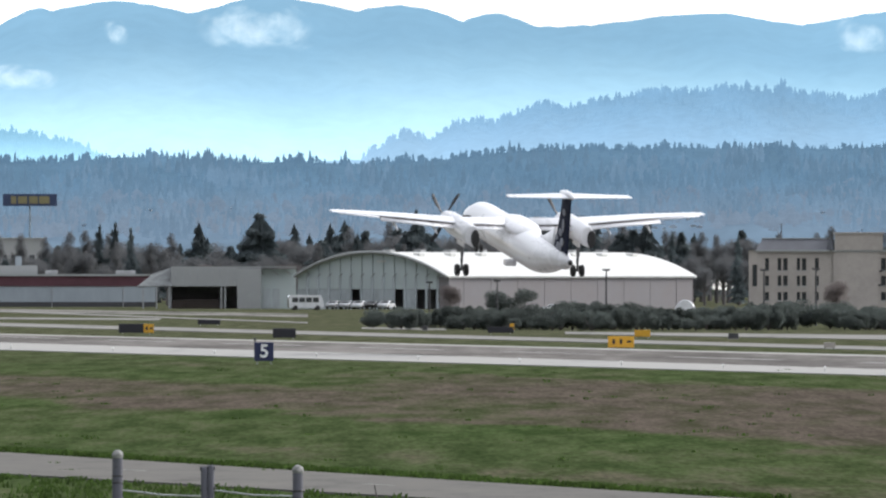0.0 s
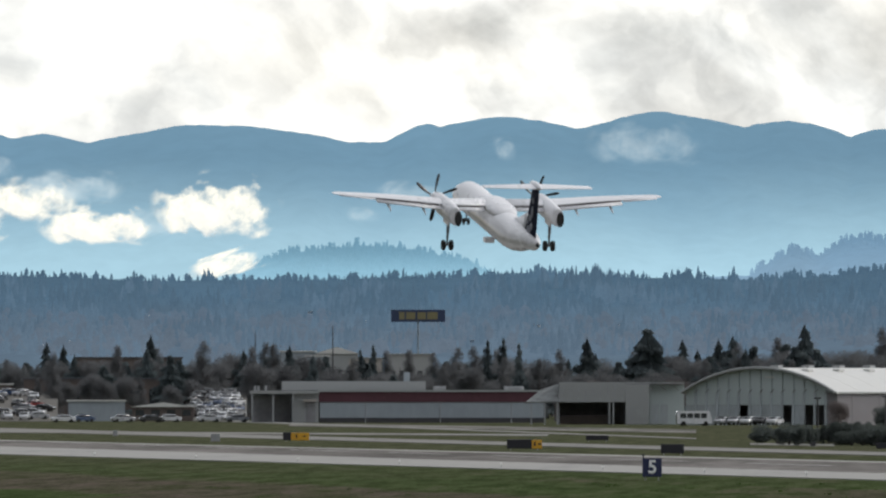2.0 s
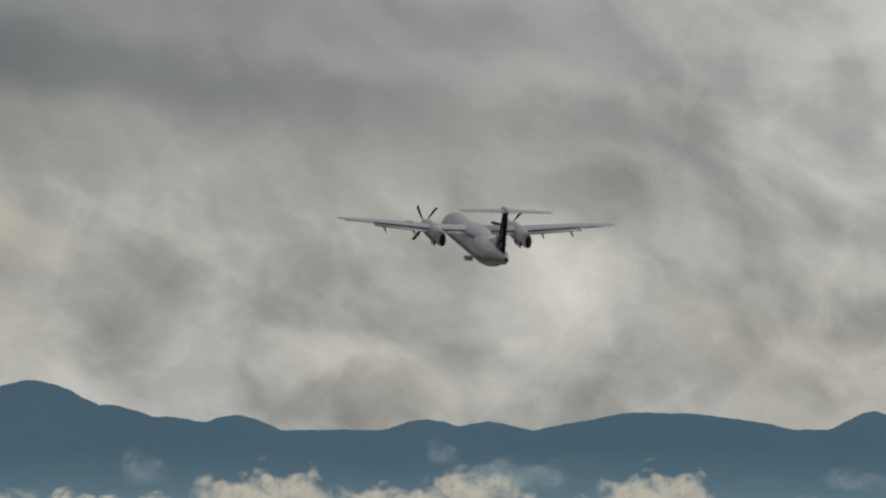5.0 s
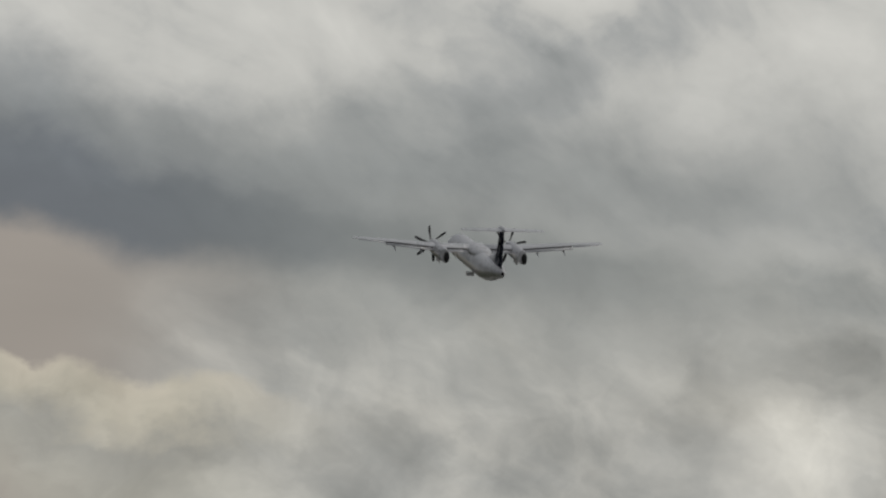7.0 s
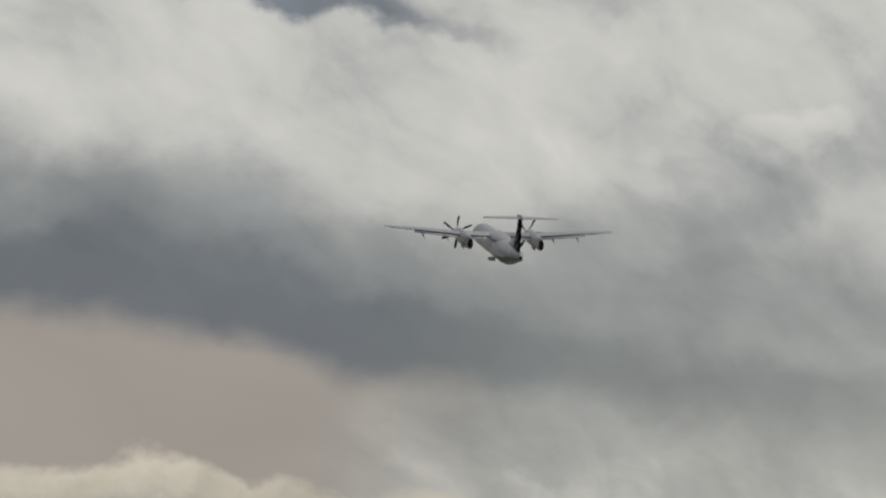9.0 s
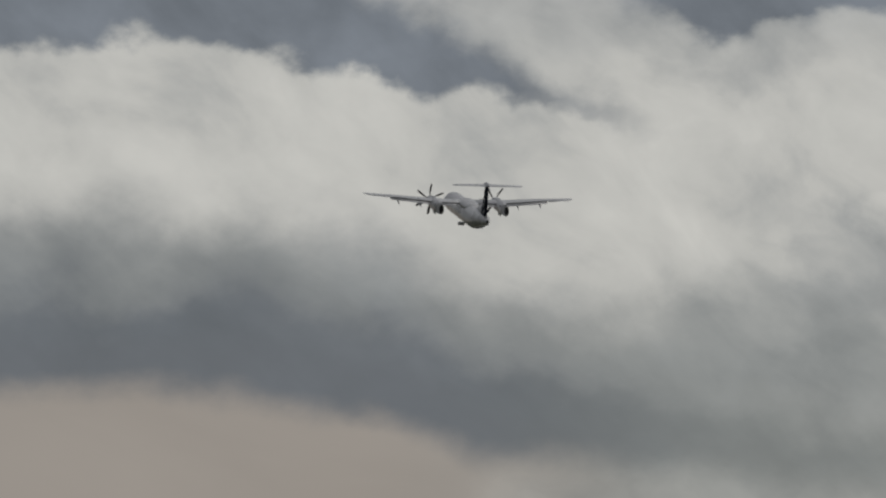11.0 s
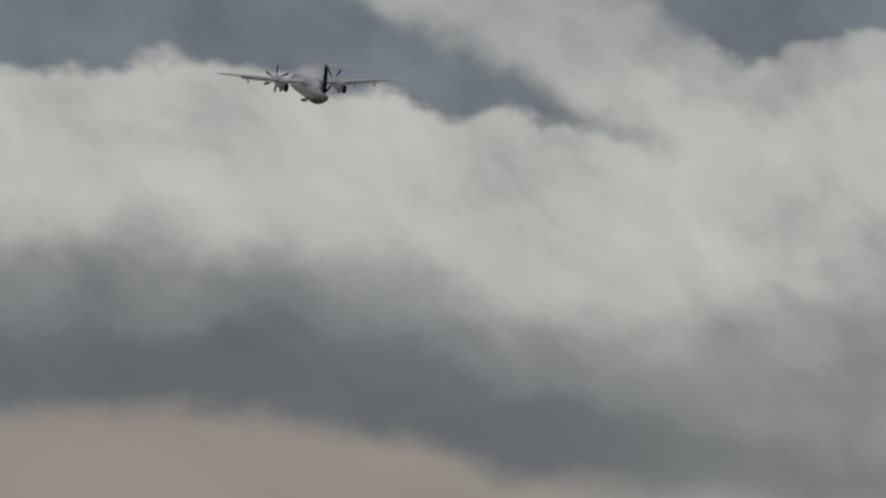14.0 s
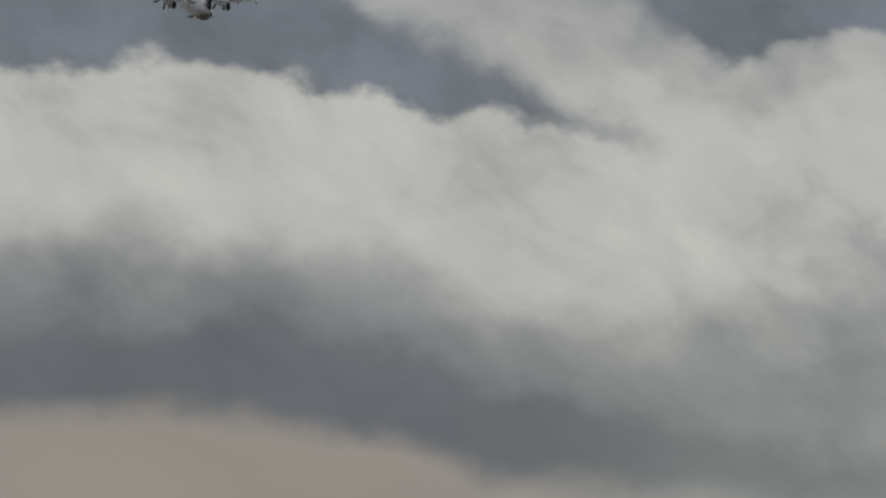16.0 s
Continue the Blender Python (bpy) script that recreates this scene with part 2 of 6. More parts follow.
# ---- materials ----
def paint(name, colour, rough=0.6, metal=0.0, vary=0.12, scale=0.8, size=(1, 1, 1), second=None, bump=0.0, glow=None, coat=0.0, each=0.0, shine=0.5):
    """A surface with two scales of variation; second: a colour that patches of it turn to; glow: air light of a far backdrop."""
    m = bpy.data.materials.new(name)
    m.use_nodes = True
    t = m.node_tree
    b = t.nodes["Principled BSDF"]
    at = stretch(t, node(t, "ShaderNodeTexCoord").outputs["Object"], size)
    big = noise_of(t, at, scale, 4, 0.6)
    grain = noise_of(t, at, scale * 9, 3, 0.6)
    k = calc(t, "ADD", calc(t, "MULTIPLY", big, 0.65), calc(t, "MULTIPLY", grain, 0.35))
    base = blend(t, smooth(t, k, 0.40, 0.62), colour, second) if second else colour
    lo = 1 - vary * 2
    g = smooth(t, k, 0.25, 0.75, lo, 1 + vary * 2)
    if each:
        g = calc(t, "MULTIPLY", g, calc(t, "MULTIPLY_ADD", node(t, "ShaderNodeObjectInfo").outputs["Random"], each * 2, 1 - each))
    scaled = node(t, "ShaderNodeVectorMath")
    scaled.operation = "SCALE"
    plug(t, scaled.inputs[0], base if second else (*colour,))
    plug(t, scaled.inputs[3], g)
    plug(t, b.inputs["Base Color"], scaled.outputs[0])
    plug(t, b.inputs["Roughness"], smooth(t, k, 0.2, 0.8, max(rough - 0.12, 0.03), min(rough + 0.12, 1)))
    b.inputs["Metallic"].default_value = metal
    b.inputs["Coat Weight"].default_value = coat
    b.inputs["Specular IOR Level"].default_value = shine
    if bump:
        bm_ = node(t, "ShaderNodeBump")
        plug(t, bm_.inputs["Strength"], 0.5)
        plug(t, bm_.inputs["Distance"], bump)
        plug(t, bm_.inputs["Height"], k)
        plug(t, b.inputs["Normal"], bm_.outputs[0])
    if glow:
        b.inputs["Emission Color"].default_value = (*glow, 1)
        b.inputs["Emission Strength"].default_value = 1.0
        b.inputs["Specular IOR Level"].default_value = 0.0
    return m


def leafage(name, colour, vary=0.2, scale=0.3, each=0.25):
    """Leaves, needles or twig clumps, which pass on some of the light that falls behind them."""
    m = paint(name, colour, 0.95, vary=vary, scale=scale, each=each)
    t = m.node_tree
    b = t.nodes["Principled BSDF"]
    b.inputs["Specular IOR Level"].default_value = 0.1
    thin = node(t, "ShaderNodeBsdfTranslucent")
    mix = node(t, "ShaderNodeMixShader")
    t.links.new(b.inputs["Base Color"].links[0].from_socket, thin.inputs["Color"])
    plug(t, mix.inputs[0], 0.6)
    t.links.new(b.outputs[0], mix.inputs[1])
    t.links.new(thin.outputs[0], mix.inputs[2])
    t.links.new(mix.outputs[0], t.nodes["Material Output"].inputs[0])
    return m


def grass_paint():
    """Mown winter field: green with straw-brown sweeps along the runway."""
    m = bpy.data.materials.new("field_grass")
    m.use_nodes = True
    t = m.node_tree
    b = t.nodes["Principled BSDF"]
    at = node(t, "ShaderNodeTexCoord").outputs["Object"]
    sweep = stretch(t, at, (1.0, 0.16, 1.0), turn=(0, 0, radians(-11.2)))
    wide = noise_of(t, sweep, 0.085, 5, 0.62, 0.4)
    tufts = noise_of(t, stretch(t, at, (1.0, 0.07, 1.0), turn=(0, 0, radians(-11.2))), 0.5, 5, 0.65)
    blades = noise_of(t, stretch(t, at, (1, 0.07, 1)), 4.0, 4, 0.75)
    pos = node(t, "ShaderNodeSeparateXYZ")
    plug(t, pos.inputs[0], at)
    off = calc(t, "ADD", calc(t, "MULTIPLY", pos.outputs[0], 0.981), calc(t, "MULTIPLY", pos.outputs[1], 0.194))  # metres across the runway
    ragged = calc(t, "ADD", off, calc(t, "MULTIPLY_ADD", wide, 26, -13))
    straw = calc(t, "MULTIPLY", smooth(t, ragged, 97, 104), smooth(t, ragged, 128, 120))          # the dry sweep along the field
    dry = calc(t, "MULTIPLY", calc(t, "MULTIPLY", smooth(t, ragged, 98, 106), smooth(t, ragged, 152, 146)), smooth(t, pos.outputs[0], -12, 4))
    near = calc(t, "MULTIPLY", smooth(t, ragged, 82, 77), smooth(t, pos.outputs[0], -2, 6))
    straw = calc(t, "MULTIPLY", calc(t, "MAXIMUM", calc(t, "MAXIMUM", straw, dry), calc(t, "MULTIPLY", near, .6)), 0.17)
    k = calc(t, "ADD", calc(t, "ADD", calc(t, "MULTIPLY", wide, 0.45), calc(t, "MULTIPLY", tufts, 0.45)), straw)
    k = calc(t, "ADD", k, smooth(t, pos.outputs[0], -45, 25, -0.01, 0.03))
    colour = ramp(t, k, [(0.36, (.041, .064, .023)), (0.49, (.054, .071, .031)), (0.58, (.070, .069, .044)), (0.68, (.081, .068, .055))])
    scaled = node(t, "ShaderNodeVectorMath")
    scaled.operation = "SCALE"
    colour = blend(t, smooth(t, pos.outputs[1], 650, 1300, 0.0, 0.6), colour, (.088, .084, .058))    # between the taxiways the grass dulls with distance: haze put into its colour
    plug(t, scaled.inputs[0], colour)
    plug(t, scaled.inputs[3], calc(t, "MULTIPLY", smooth(t, tufts, 0.3, 0.7, 0.72, 1.24), smooth(t, blades, 0.3, 0.7, 0.70, 1.30)))
    plug(t, b.inputs["Base Color"], scaled.outputs[0])
    b.inputs["Roughness"].default_value = 0.95
    b.inputs["Specular IOR Level"].default_value = 0.0
    return m


GRASS = grass_paint()
ASPHALT = paint("runway_asphalt", (.150, .141, .133), 0.9, vary=0.16, scale=0.07, size=(1, .1, 1), second=(.180, .170, .160), shine=0)
CONCRETE = paint("pale_concrete", (.29, .285, .27), 0.9, vary=0.26, scale=0.09, size=(1, .12, 1), second=(.19, .185, .175), shine=0)
SHOULDER = paint("bleached_concrete", (.40, .395, .38), 0.9, vary=0.2, scale=0.09, size=(1, .12, 1), second=(.29, .285, .27), shine=0)
APRON = paint("dusty_worn_apron", (.155, .150, .138), 0.9, vary=0.25, scale=0.09, size=(1, .12, 1), second=(.20, .195, .18), shine=0)
PATHWAY = paint("worn_road_asphalt", (.175, .170, .160), 0.9, vary=0.2, scale=0.5, size=(1, .3, 1), second=(.135, .130, .120), shine=0)
WHITE_LINE = paint("worn_white_line_paint", (.36, .36, .35), 0.8, vary=0.2, scale=1.0, shine=.1)
WHITE_WALL = paint("white_metal_cladding", (.33, .37, .405), 0.7, vary=0.06, scale=0.1, size=(1, 1, .3), shine=.2)
RED_BAND = paint("dull_red_cladding", (.105, .048, .060), 0.7, vary=0.1, scale=0.2, shine=.2)
PALE_ROOF = paint("pale_weathered_roofing", (.37, .38, .38), 0.8, vary=0.1, scale=0.15, second=(.30, .31, .31), shine=.2)
WHITE_ROOF = paint("white_coated_roof_sheet", (.66, .655, .63), 0.6, vary=0.06, scale=0.1, second=(.58, .58, .56), shine=.3)
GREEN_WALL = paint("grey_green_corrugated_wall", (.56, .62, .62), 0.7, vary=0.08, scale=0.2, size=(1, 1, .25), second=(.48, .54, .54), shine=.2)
DOOR_GREY = paint("grey_hangar_door", (.46, .50, .52), 0.65, vary=0.1, scale=0.25, size=(1, 1, .3), shine=.2)
# unlit bay insides, coloured greyer to stand for the haze before them
DARK_BAY = paint("unlit_hazed_bay_lining", (.26, .26, .27), 0.9)
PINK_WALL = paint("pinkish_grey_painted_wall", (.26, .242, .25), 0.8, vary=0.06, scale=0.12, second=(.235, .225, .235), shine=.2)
TAN_WALL = paint("tan_stucco", (.385, .352, .325), 0.85, vary=0.08, scale=0.15)
SLATE = paint("dark_grey_roof", (.10, .105, .12), 0.7, vary=0.15, scale=0.3)
GLASS = paint("dark_window_glass", (.03, .035, .04), 0.12, vary=0.05)
BROWN_WALL = paint("brown_grey_wall", (.13, .105, .095), 0.8, vary=0.15, scale=0.1)
GALV = paint("galvanised_steel", (.35, .36, .37), 0.45, 0.8)
DARK_STEEL = paint("dark_painted_steel", (.05, .05, .055), 0.6)
SIGN_BLACK = paint("black_sign_face", (.012, .012, .02), 0.5, vary=0.1)
SIGN_NAVY = paint("navy_sign_face", (.012, .018, .07), 0.5, vary=0.05)
SIGN_WHITE = paint("white_sign_figure", (.8, .8, .8), 0.5, vary=0.04)
SIGN_YELLOW = paint("yellow_sign_face", (.62, .33, .02), 0.5, vary=0.08)
BOARD_BLUE = paint("deep_blue_board", (.03, .048, .11), 0.6, vary=0.06)
BOARD_YELLOW = paint("dull_yellow_board_shape", (.22, .195, .10), 0.6, vary=0.06)
POST_GREY = paint("weathered_fence_post", (.14, .14, .165), 0.85, vary=0.3, scale=5, second=(.085, .085, .105))
POST_CAP = paint("pale_post_cap", (.25, .25, .24), 0.6, vary=0.25, scale=9)
NAVY_BODY = paint("near_black_navy_panel", (.014, .014, .022), 0.5, vary=0.15, scale=1.5)
WORN_PAD = paint("worn_dark_brown_pad", (.035, .027, .024), 0.85, vary=0.25, scale=4, second=(.05, .04, .035))
# bark, needles and twigs: paled towards blue-grey in place of distance haze
BARK = paint("dark_bark", (.105, .095, .095), 0.95)
CONIFER = leafage("hazed_conifer_needles", (.132, .158, .166), .22, .25, .3)
TWIGS = leafage("hazed_bare_grey_twigs", (.152, .156, .162), .1, .3, .15)
RED_TWIGS = leafage("hazed_bare_reddish_twigs", (.200, .175, .186), .1, .3, .1)
BLOSSOM = leafage("pinkish_bud_twigs", (.20, .175, .17))
SHRUB = leafage("dark_evergreen_shrub", (.104, .120, .112), .25, .25, .2)


# ---- mesh helpers ----
def part(name, bm, material, parent=None, label=""):
    """Links a bmesh as one mesh object under a thing or a part."""
    me = bpy.data.meshes.new(name)
    bm.normal_update()
    bm.to_mesh(me)
    bm.free()
    me.materials.append(material)
    ob = new(name, me)
    if parent is not None:
        ob.parent = parent
    return tagged(ob, label)


def thing(name, m, label, category, group="", kind=""):
    ob = new(name)
    ob.matrix_world = m
    return tagged(ob, label, category, group, kind)


def box(bm, x0, x1, y0, y1, z0, z1, bevel=0.0):
    r = bmesh.ops.create_cube(bm, size=1.0, matrix=Matrix.LocRotScale(((x0 + x1) / 2, (y0 + y1) / 2, (z0 + z1) / 2), None, (abs(x1 - x0), abs(y1 - y0), abs(z1 - z0))))
    if bevel:
        edges = list({e for v in r["verts"] for e in v.link_edges})
        bmesh.ops.bevel(bm, geom=edges, offset=bevel, segments=2, affect="EDGES", profile=0.6)
    return bm


def a_box(*dims, bevel=0.0):
    return box(bmesh.new(), *dims, bevel=bevel)


def rod(bm, a, b, r0, r1=None, n=10):
    a, b = Vector(a), Vector(b)
    m = Matrix.Translation((a + b) / 2) @ (b - a).to_track_quat("Z", "Y").to_matrix().to_4x4()
    bmesh.ops.create_cone(bm, cap_ends=True, segments=n, radius1=r0, radius2=r0 if r1 is None else r1, depth=(b - a).length, matrix=m)
    return bm


def loft(rings, caps=True):
    """A skin over rings of equally many points."""
    bm = bmesh.new()
    vs = [[bm.verts.new(p) for p in ring] for ring in rings]
    n = len(vs[0])
    for a, b in zip(vs, vs[1:]):
        for i in range(n):
            bm.faces.new((a[i], a[(i + 1) % n], b[(i + 1) % n], b[i]))
    if caps:
        bm.faces.new(vs[0][::-1])
        bm.faces.new(vs[-1])
    bmesh.ops.recalc_face_normals(bm, faces=bm.faces[:])
    for f in bm.faces:
        f.smooth = len(f.verts) == 4
    return bm


def sheet(bm, points, z):
    bm.faces.new([bm.verts.new((p.x, p.y, z)) for p in points])
    return bm


# ---- the field ----
def build_ground():
    bm = bmesh.new()
    n = 24
    vs = [[bm.verts.new((-2200 + 4400 * i / n, -600 + 5500 * j / n, 0)) for i in range(n + 1)] for j in range(n + 1)]
    for j in range(n):
        for i in range(n):
            bm.faces.new((vs[j][i], vs[j][i + 1], vs[j + 1][i + 1], vs[j + 1][i]))
    tagged(part("ground", bm, GRASS), "wide mown airfield of green and straw-brown winter grass", "ground", kind="structure")


def strip(near_a, near_b, far_a, far_b, z, material, name, label, category, reach=(0.0, 0.0)):
    """A flat strip between two straight lines of the field, each through two places, carried on by reach at both ends; with an edge."""
    lines = []
    for a, b in ((near_a, near_b), (far_a, far_b)):
        p, q = ground_at(*a), ground_at(*b)
        d = (q - p).normalized()
        lines.append((p - d * reach[0], q + d * reach[1]))
    (a, b), (d, c) = lines
    bm = bmesh.new()
    steps = 16
    for i in range(steps):
        k, l = i / steps, (i + 1) / steps
        quad = [a.lerp(b, k), a.lerp(b, l), d.lerp(c, l), d.lerp(c, k)]
        bm.faces.new([bm.verts.new((p.x, p.y, z)) for p in quad])
    bmesh.ops.remove_doubles(bm, verts=bm.verts[:], dist=0.01)
    rim = [e for e in bm.edges if e.is_boundary]
    low = bmesh.ops.extrude_edge_only(bm, edges=rim)
    for v in low["geom"]:
        if isinstance(v, bmesh.types.BMVert):
            v.co.z = -0.05
    bmesh.ops.recalc_face_normals(bm, faces=bm.faces[:])
    return tagged(part(name, bm, material), label, category, kind="structure")


build_ground()
strip((0, 620), (1568, 666), (0, 607), (1568, 655), 0.05, SHOULDER, "runway_shoulder_near", "pale concrete runway shoulder beside the grass", "shoulder", (1500, 250))
strip((0, 607), (1568, 655), (0, 593.5), (1568, 633), 0.06, ASPHALT, "runway", "grey asphalt runway with worn, pale edges", "runway", (1800, 250))
strip((0, 593.5), (1568, 633), (0, 591.5), (1568, 630), 0.05, SHOULDER, "runway_shoulder_far", "thin pale far shoulder of the runway", "shoulder", (1800, 250))
strip((0, 578), (1568, 621), (0, 572), (1568, 615), 0.05, CONCRETE, "taxiway", "pale concrete taxiway between grass strips", "taxiway", (1800, 250))
strip((60, 555), (545, 573), (60, 552.8), (545, 571.2), 0.06, CONCRETE, "service_road", "thin pale service road across the grass", "road", (500, 0))
strip((-140, 550.5), (545, 562), (-140, 545), (545, 556), 0.05, APRON, "apron", "pale concrete apron before the hangars", "apron", (20, 0))
strip((640, 583), (790, 585), (640, 580), (790, 582), 0.05, CONCRETE, "service_road_spur", "short pale paved spur in the grass", "road")
strip((1000, 592), (1568, 602), (1000, 588), (1568, 594), 0.05, CONCRETE, "taxiway_spur", "pale taxiway spur beside a hedge", "taxiway", (0, 200))
strip((-900, 560), (-120, 565), (-900, 557.5), (-120, 562), 0.06, CONCRETE, "taxiway_branch", "pale concrete taxiway branch", "taxiway", (300, 60))
strip((0, 841), (600, 876), (0, 803), (600, 841), 0.06, PATHWAY, "perimeter_road", "worn grey perimeter road with a grassy verge", "road", (120, 120))


def road_marks():
    a, b = ground_at(0, 822), ground_at(600, 858)
    d = (b - a).normalized()
    for s in (-12, 15.5, 43):
        p = a + d * s
        bm = bmesh.new()
        w = Vector((-d.y, d.x, 0)) * 0.07
        sheet(bm, [p - w, p + d * 3 - w, p + d * 3 + w, p + w], 0.068)
        tagged(part("road_dash", bm, WHITE_LINE), "worn white dash painted on the perimeter road", "road marking", "dashes on the perimeter road", "structure")
    for s in range(-14, 24):
        q, e = ground_at(784, 621), Vector((-math.sin(radians(11.2)), math.cos(radians(11.2)), 0))
        p = q + e * (60 * s)
        bm = bmesh.new()
        w = Vector((e.y, -e.x, 0)) * 0.45
        sheet(bm, [p - w, p - w + e * 36, p + w + e * 36, p + w], 0.07)
        tagged(part("centre_line", bm, WHITE_LINE), "white centre line dash on the runway", "runway marking", "dashes on the runway", "structure")


def slope_at(u, f):
    """A place on the rising car park: f from its foot (0) to its top (1)."""
    p = spot(u, LEVEL, 2420 + 170 * f)
    return Vector((p.x, p.y, .05 + 5.2 * f))


def car_park():
    for u0, u1 in ((-1120, -585), (-345, -250)):
        bm = bmesh.new()
        n = 6
        top = [[bm.verts.new(slope_at(u0 + (u1 - u0) * i / n, j / 4)) for j in range(5)] for i in range(n + 1)]
        for i in range(n):
            for j in range(4):
                bm.faces.new((top[i][j], top[i + 1][j], top[i + 1][j + 1], top[i][j + 1]))
        rim = [e for e in bm.edges if e.is_boundary]
        low = bmesh.ops.extrude_edge_only(bm, edges=rim)
        for v in low["geom"]:
            if isinstance(v, bmesh.types.BMVert):
                v.co.z = -.2
        bmesh.ops.recalc_face_normals(bm, faces=bm.faces[:])
        tagged(part("car_park", bm, PATHWAY), "grey asphalt car park on a gentle rise", "car park", kind="structure")


car_park()


# ---- field furniture ----
def text_mesh(body, size, depth):
    cu = bpy.data.curves.new("figure", "FONT")
    cu.body, cu.size, cu.extrude, cu.align_x, cu.align_y, cu.offset = body, size, depth, "CENTER", "CENTER", 0.02 * size
    tmp = bpy.data.objects.new("figure", cu)
    scene.collection.objects.link(tmp)
    bpy.context.view_layer.update()
    me = bpy.data.meshes.new_from_object(tmp.evaluated_get(bpy.context.evaluated_depsgraph_get()))
    bpy.data.objects.remove(tmp)
    return me


def facing(u, v, turn=0.0):
    """A pose on the field, with its -y side towards the camera."""
    p = ground_at(u, v)
    return pose(p.x, p.y, 0, 0, 0, math.degrees(-math.atan2(p.x, p.y)) + turn)


def distance_sign():
    m = facing(467, 645)
    s = thing("distance_sign", m, "navy distance sign with a white figure five on short legs", "sign")
    part("panel", a_box(-.64, .64, -.12, .12, .22, 1.45, bevel=.03), SIGN_NAVY, s)
    for x in (-.45, .45):
        part("leg", rod(bmesh.new(), (x, 0, -.02), (x, 0, .25), .04), GALV, s)
    me = text_mesh("5", 1.22, .01)
    me.materials.append(SIGN_WHITE)
    f = new("figure", me)
    f.parent = s
    f.matrix_basis = pose(0.02, -.135, .84, 90, 0, 0)
    tagged(f, "white figure five")
    bm = rod(bmesh.new(), (-.58, 0, 1.42), (-.58, 0, 1.62), .05)
    bmesh.ops.create_uvsphere(bm, u_segments=10, v_segments=6, radius=.09, matrix=Matrix.Translation((-.58, 0, 1.66)))
    part("beacon", bm, DARK_STEEL, s)


def guide_sign(u, v, width, height, face, label, yellow=0.0, bars=0):
    """A lit taxiway sign; part of its width may be a yellow panel, with dark marks too small to read."""
    s = thing("taxiway_sign", facing(u, v), label, "sign", "signs along the runway")
    dark = width - yellow
    if dark > 0:
        part("panel", a_box(-width / 2, -width / 2 + dark, -.14, .14, .16, .16 + height, bevel=.03), face, s)
    if yellow:
        part("panel", a_box(width / 2 - yellow, width / 2, -.13, .13, .16, .16 + height * .95, bevel=.03), SIGN_YELLOW, s, "yellow panel")
    for i in range(bars):
        x = width / 2 - yellow + yellow * (i + .8) / (bars + .6)
        h = height * (.42 if i < bars - 1 else .16)
        part("mark", a_box(x - .1, x + .1 if i < bars - 1 else x + .26, -.15, -.135, .16 + height / 2 - h / 2, .16 + height / 2 + h / 2), SIGN_BLACK, s, "small dark mark")
    for x in (-width * .38, width * .38):
        part("leg", rod(bmesh.new(), (x, 0, -.02), (x, 0, .2), .045), GALV, s)
    return s


def signs():
    k = lambda v: (v - LEVEL) / EYE[2]     # UNIT per metre at that place on the field
    guide_sign(241, 592, 62 / k(592), 16 / k(592), SIGN_BLACK, "black and yellow taxiway sign beside the runway", 18 / k(592), 2)
    guide_sign(370, 577, 40 / k(577), 8.5 / k(577), SIGN_BLACK, "low black sign back in the grass")
    guide_sign(503, 601, 41 / k(601), 16.5 / k(601), SIGN_BLACK, "black sign back beside the runway edge")
    guide_sign(886, 592, 46 / k(592), 10.5 / k(592), SIGN_BLACK, "low wide black sign back beside the taxiway")
    guide_sign(906, 587, 8 / k(587), 12 / k(587), SIGN_BLACK, "small yellow marker beside a black sign", 8 / k(587))
    guide_sign(1099, 619, 46 / k(619), 21 / k(619), SIGN_BLACK, "yellow taxiway sign with small dark marks", 46 / k(619), 3)
    guide_sign(1137, 599, 28 / k(599), 12 / k(599), SIGN_BLACK, "plain yellow taxiway sign in the grass", 28 / k(599))
    guide_sign(1468, 619, 20 / k(619), 9 / k(619), TAN_WALL, "small pale sign in the grass")
    guide_sign(-163, 577, 46 / k(577), 14 / k(577), SIGN_BLACK, "yellow taxiway sign with a black panel", 32 / k(577), 2)
    guide_sign(-762, 569, 38 / k(569), 16 / k(569), SIGN_BLACK, "dull orange sign back beside the runway", 38 / k(569))
    for u, v, w, h in ((752, 586, 9, 9), (1298, 601, 18, 11), (-306, 577, 16, 14), (-483, 567, 8, 10)):
        s = thing("equipment_box", facing(u, v), "small grey equipment box in the grass", "box", "boxes beside the taxiway")
        part("housing", a_box(-w / k(v) / 2, w / k(v) / 2, -.25, .25, .08, h / k(v), bevel=.04), DARK_STEEL if u > 0 else GALV, s)
        part("plinth", a_box(-w / k(v) / 2 - .06, w / k(v) / 2 + .06, -.3, .3, -.03, .09), CONCRETE, s)
    for i in range(14):
        a = ground_at(-700 + i * 180, 597.5 + i * 5.1)
        s = thing("edge_light", Matrix.Translation((a.x, a.y, .05)), "small white runway edge light", "light", "lights along the runway edge")
        part("stem", rod(bmesh.new(), (0, 0, -.01), (0, 0, .22), .025, n=6), GALV, s)
        bm = bmesh.new()
        bmesh.ops.create_uvsphere(bm, u_segments=8, v_segments=6, radius=.06, matrix=Matrix.Translation((0, 0, .24)))
        part("lens", bm, SIGN_WHITE, s)


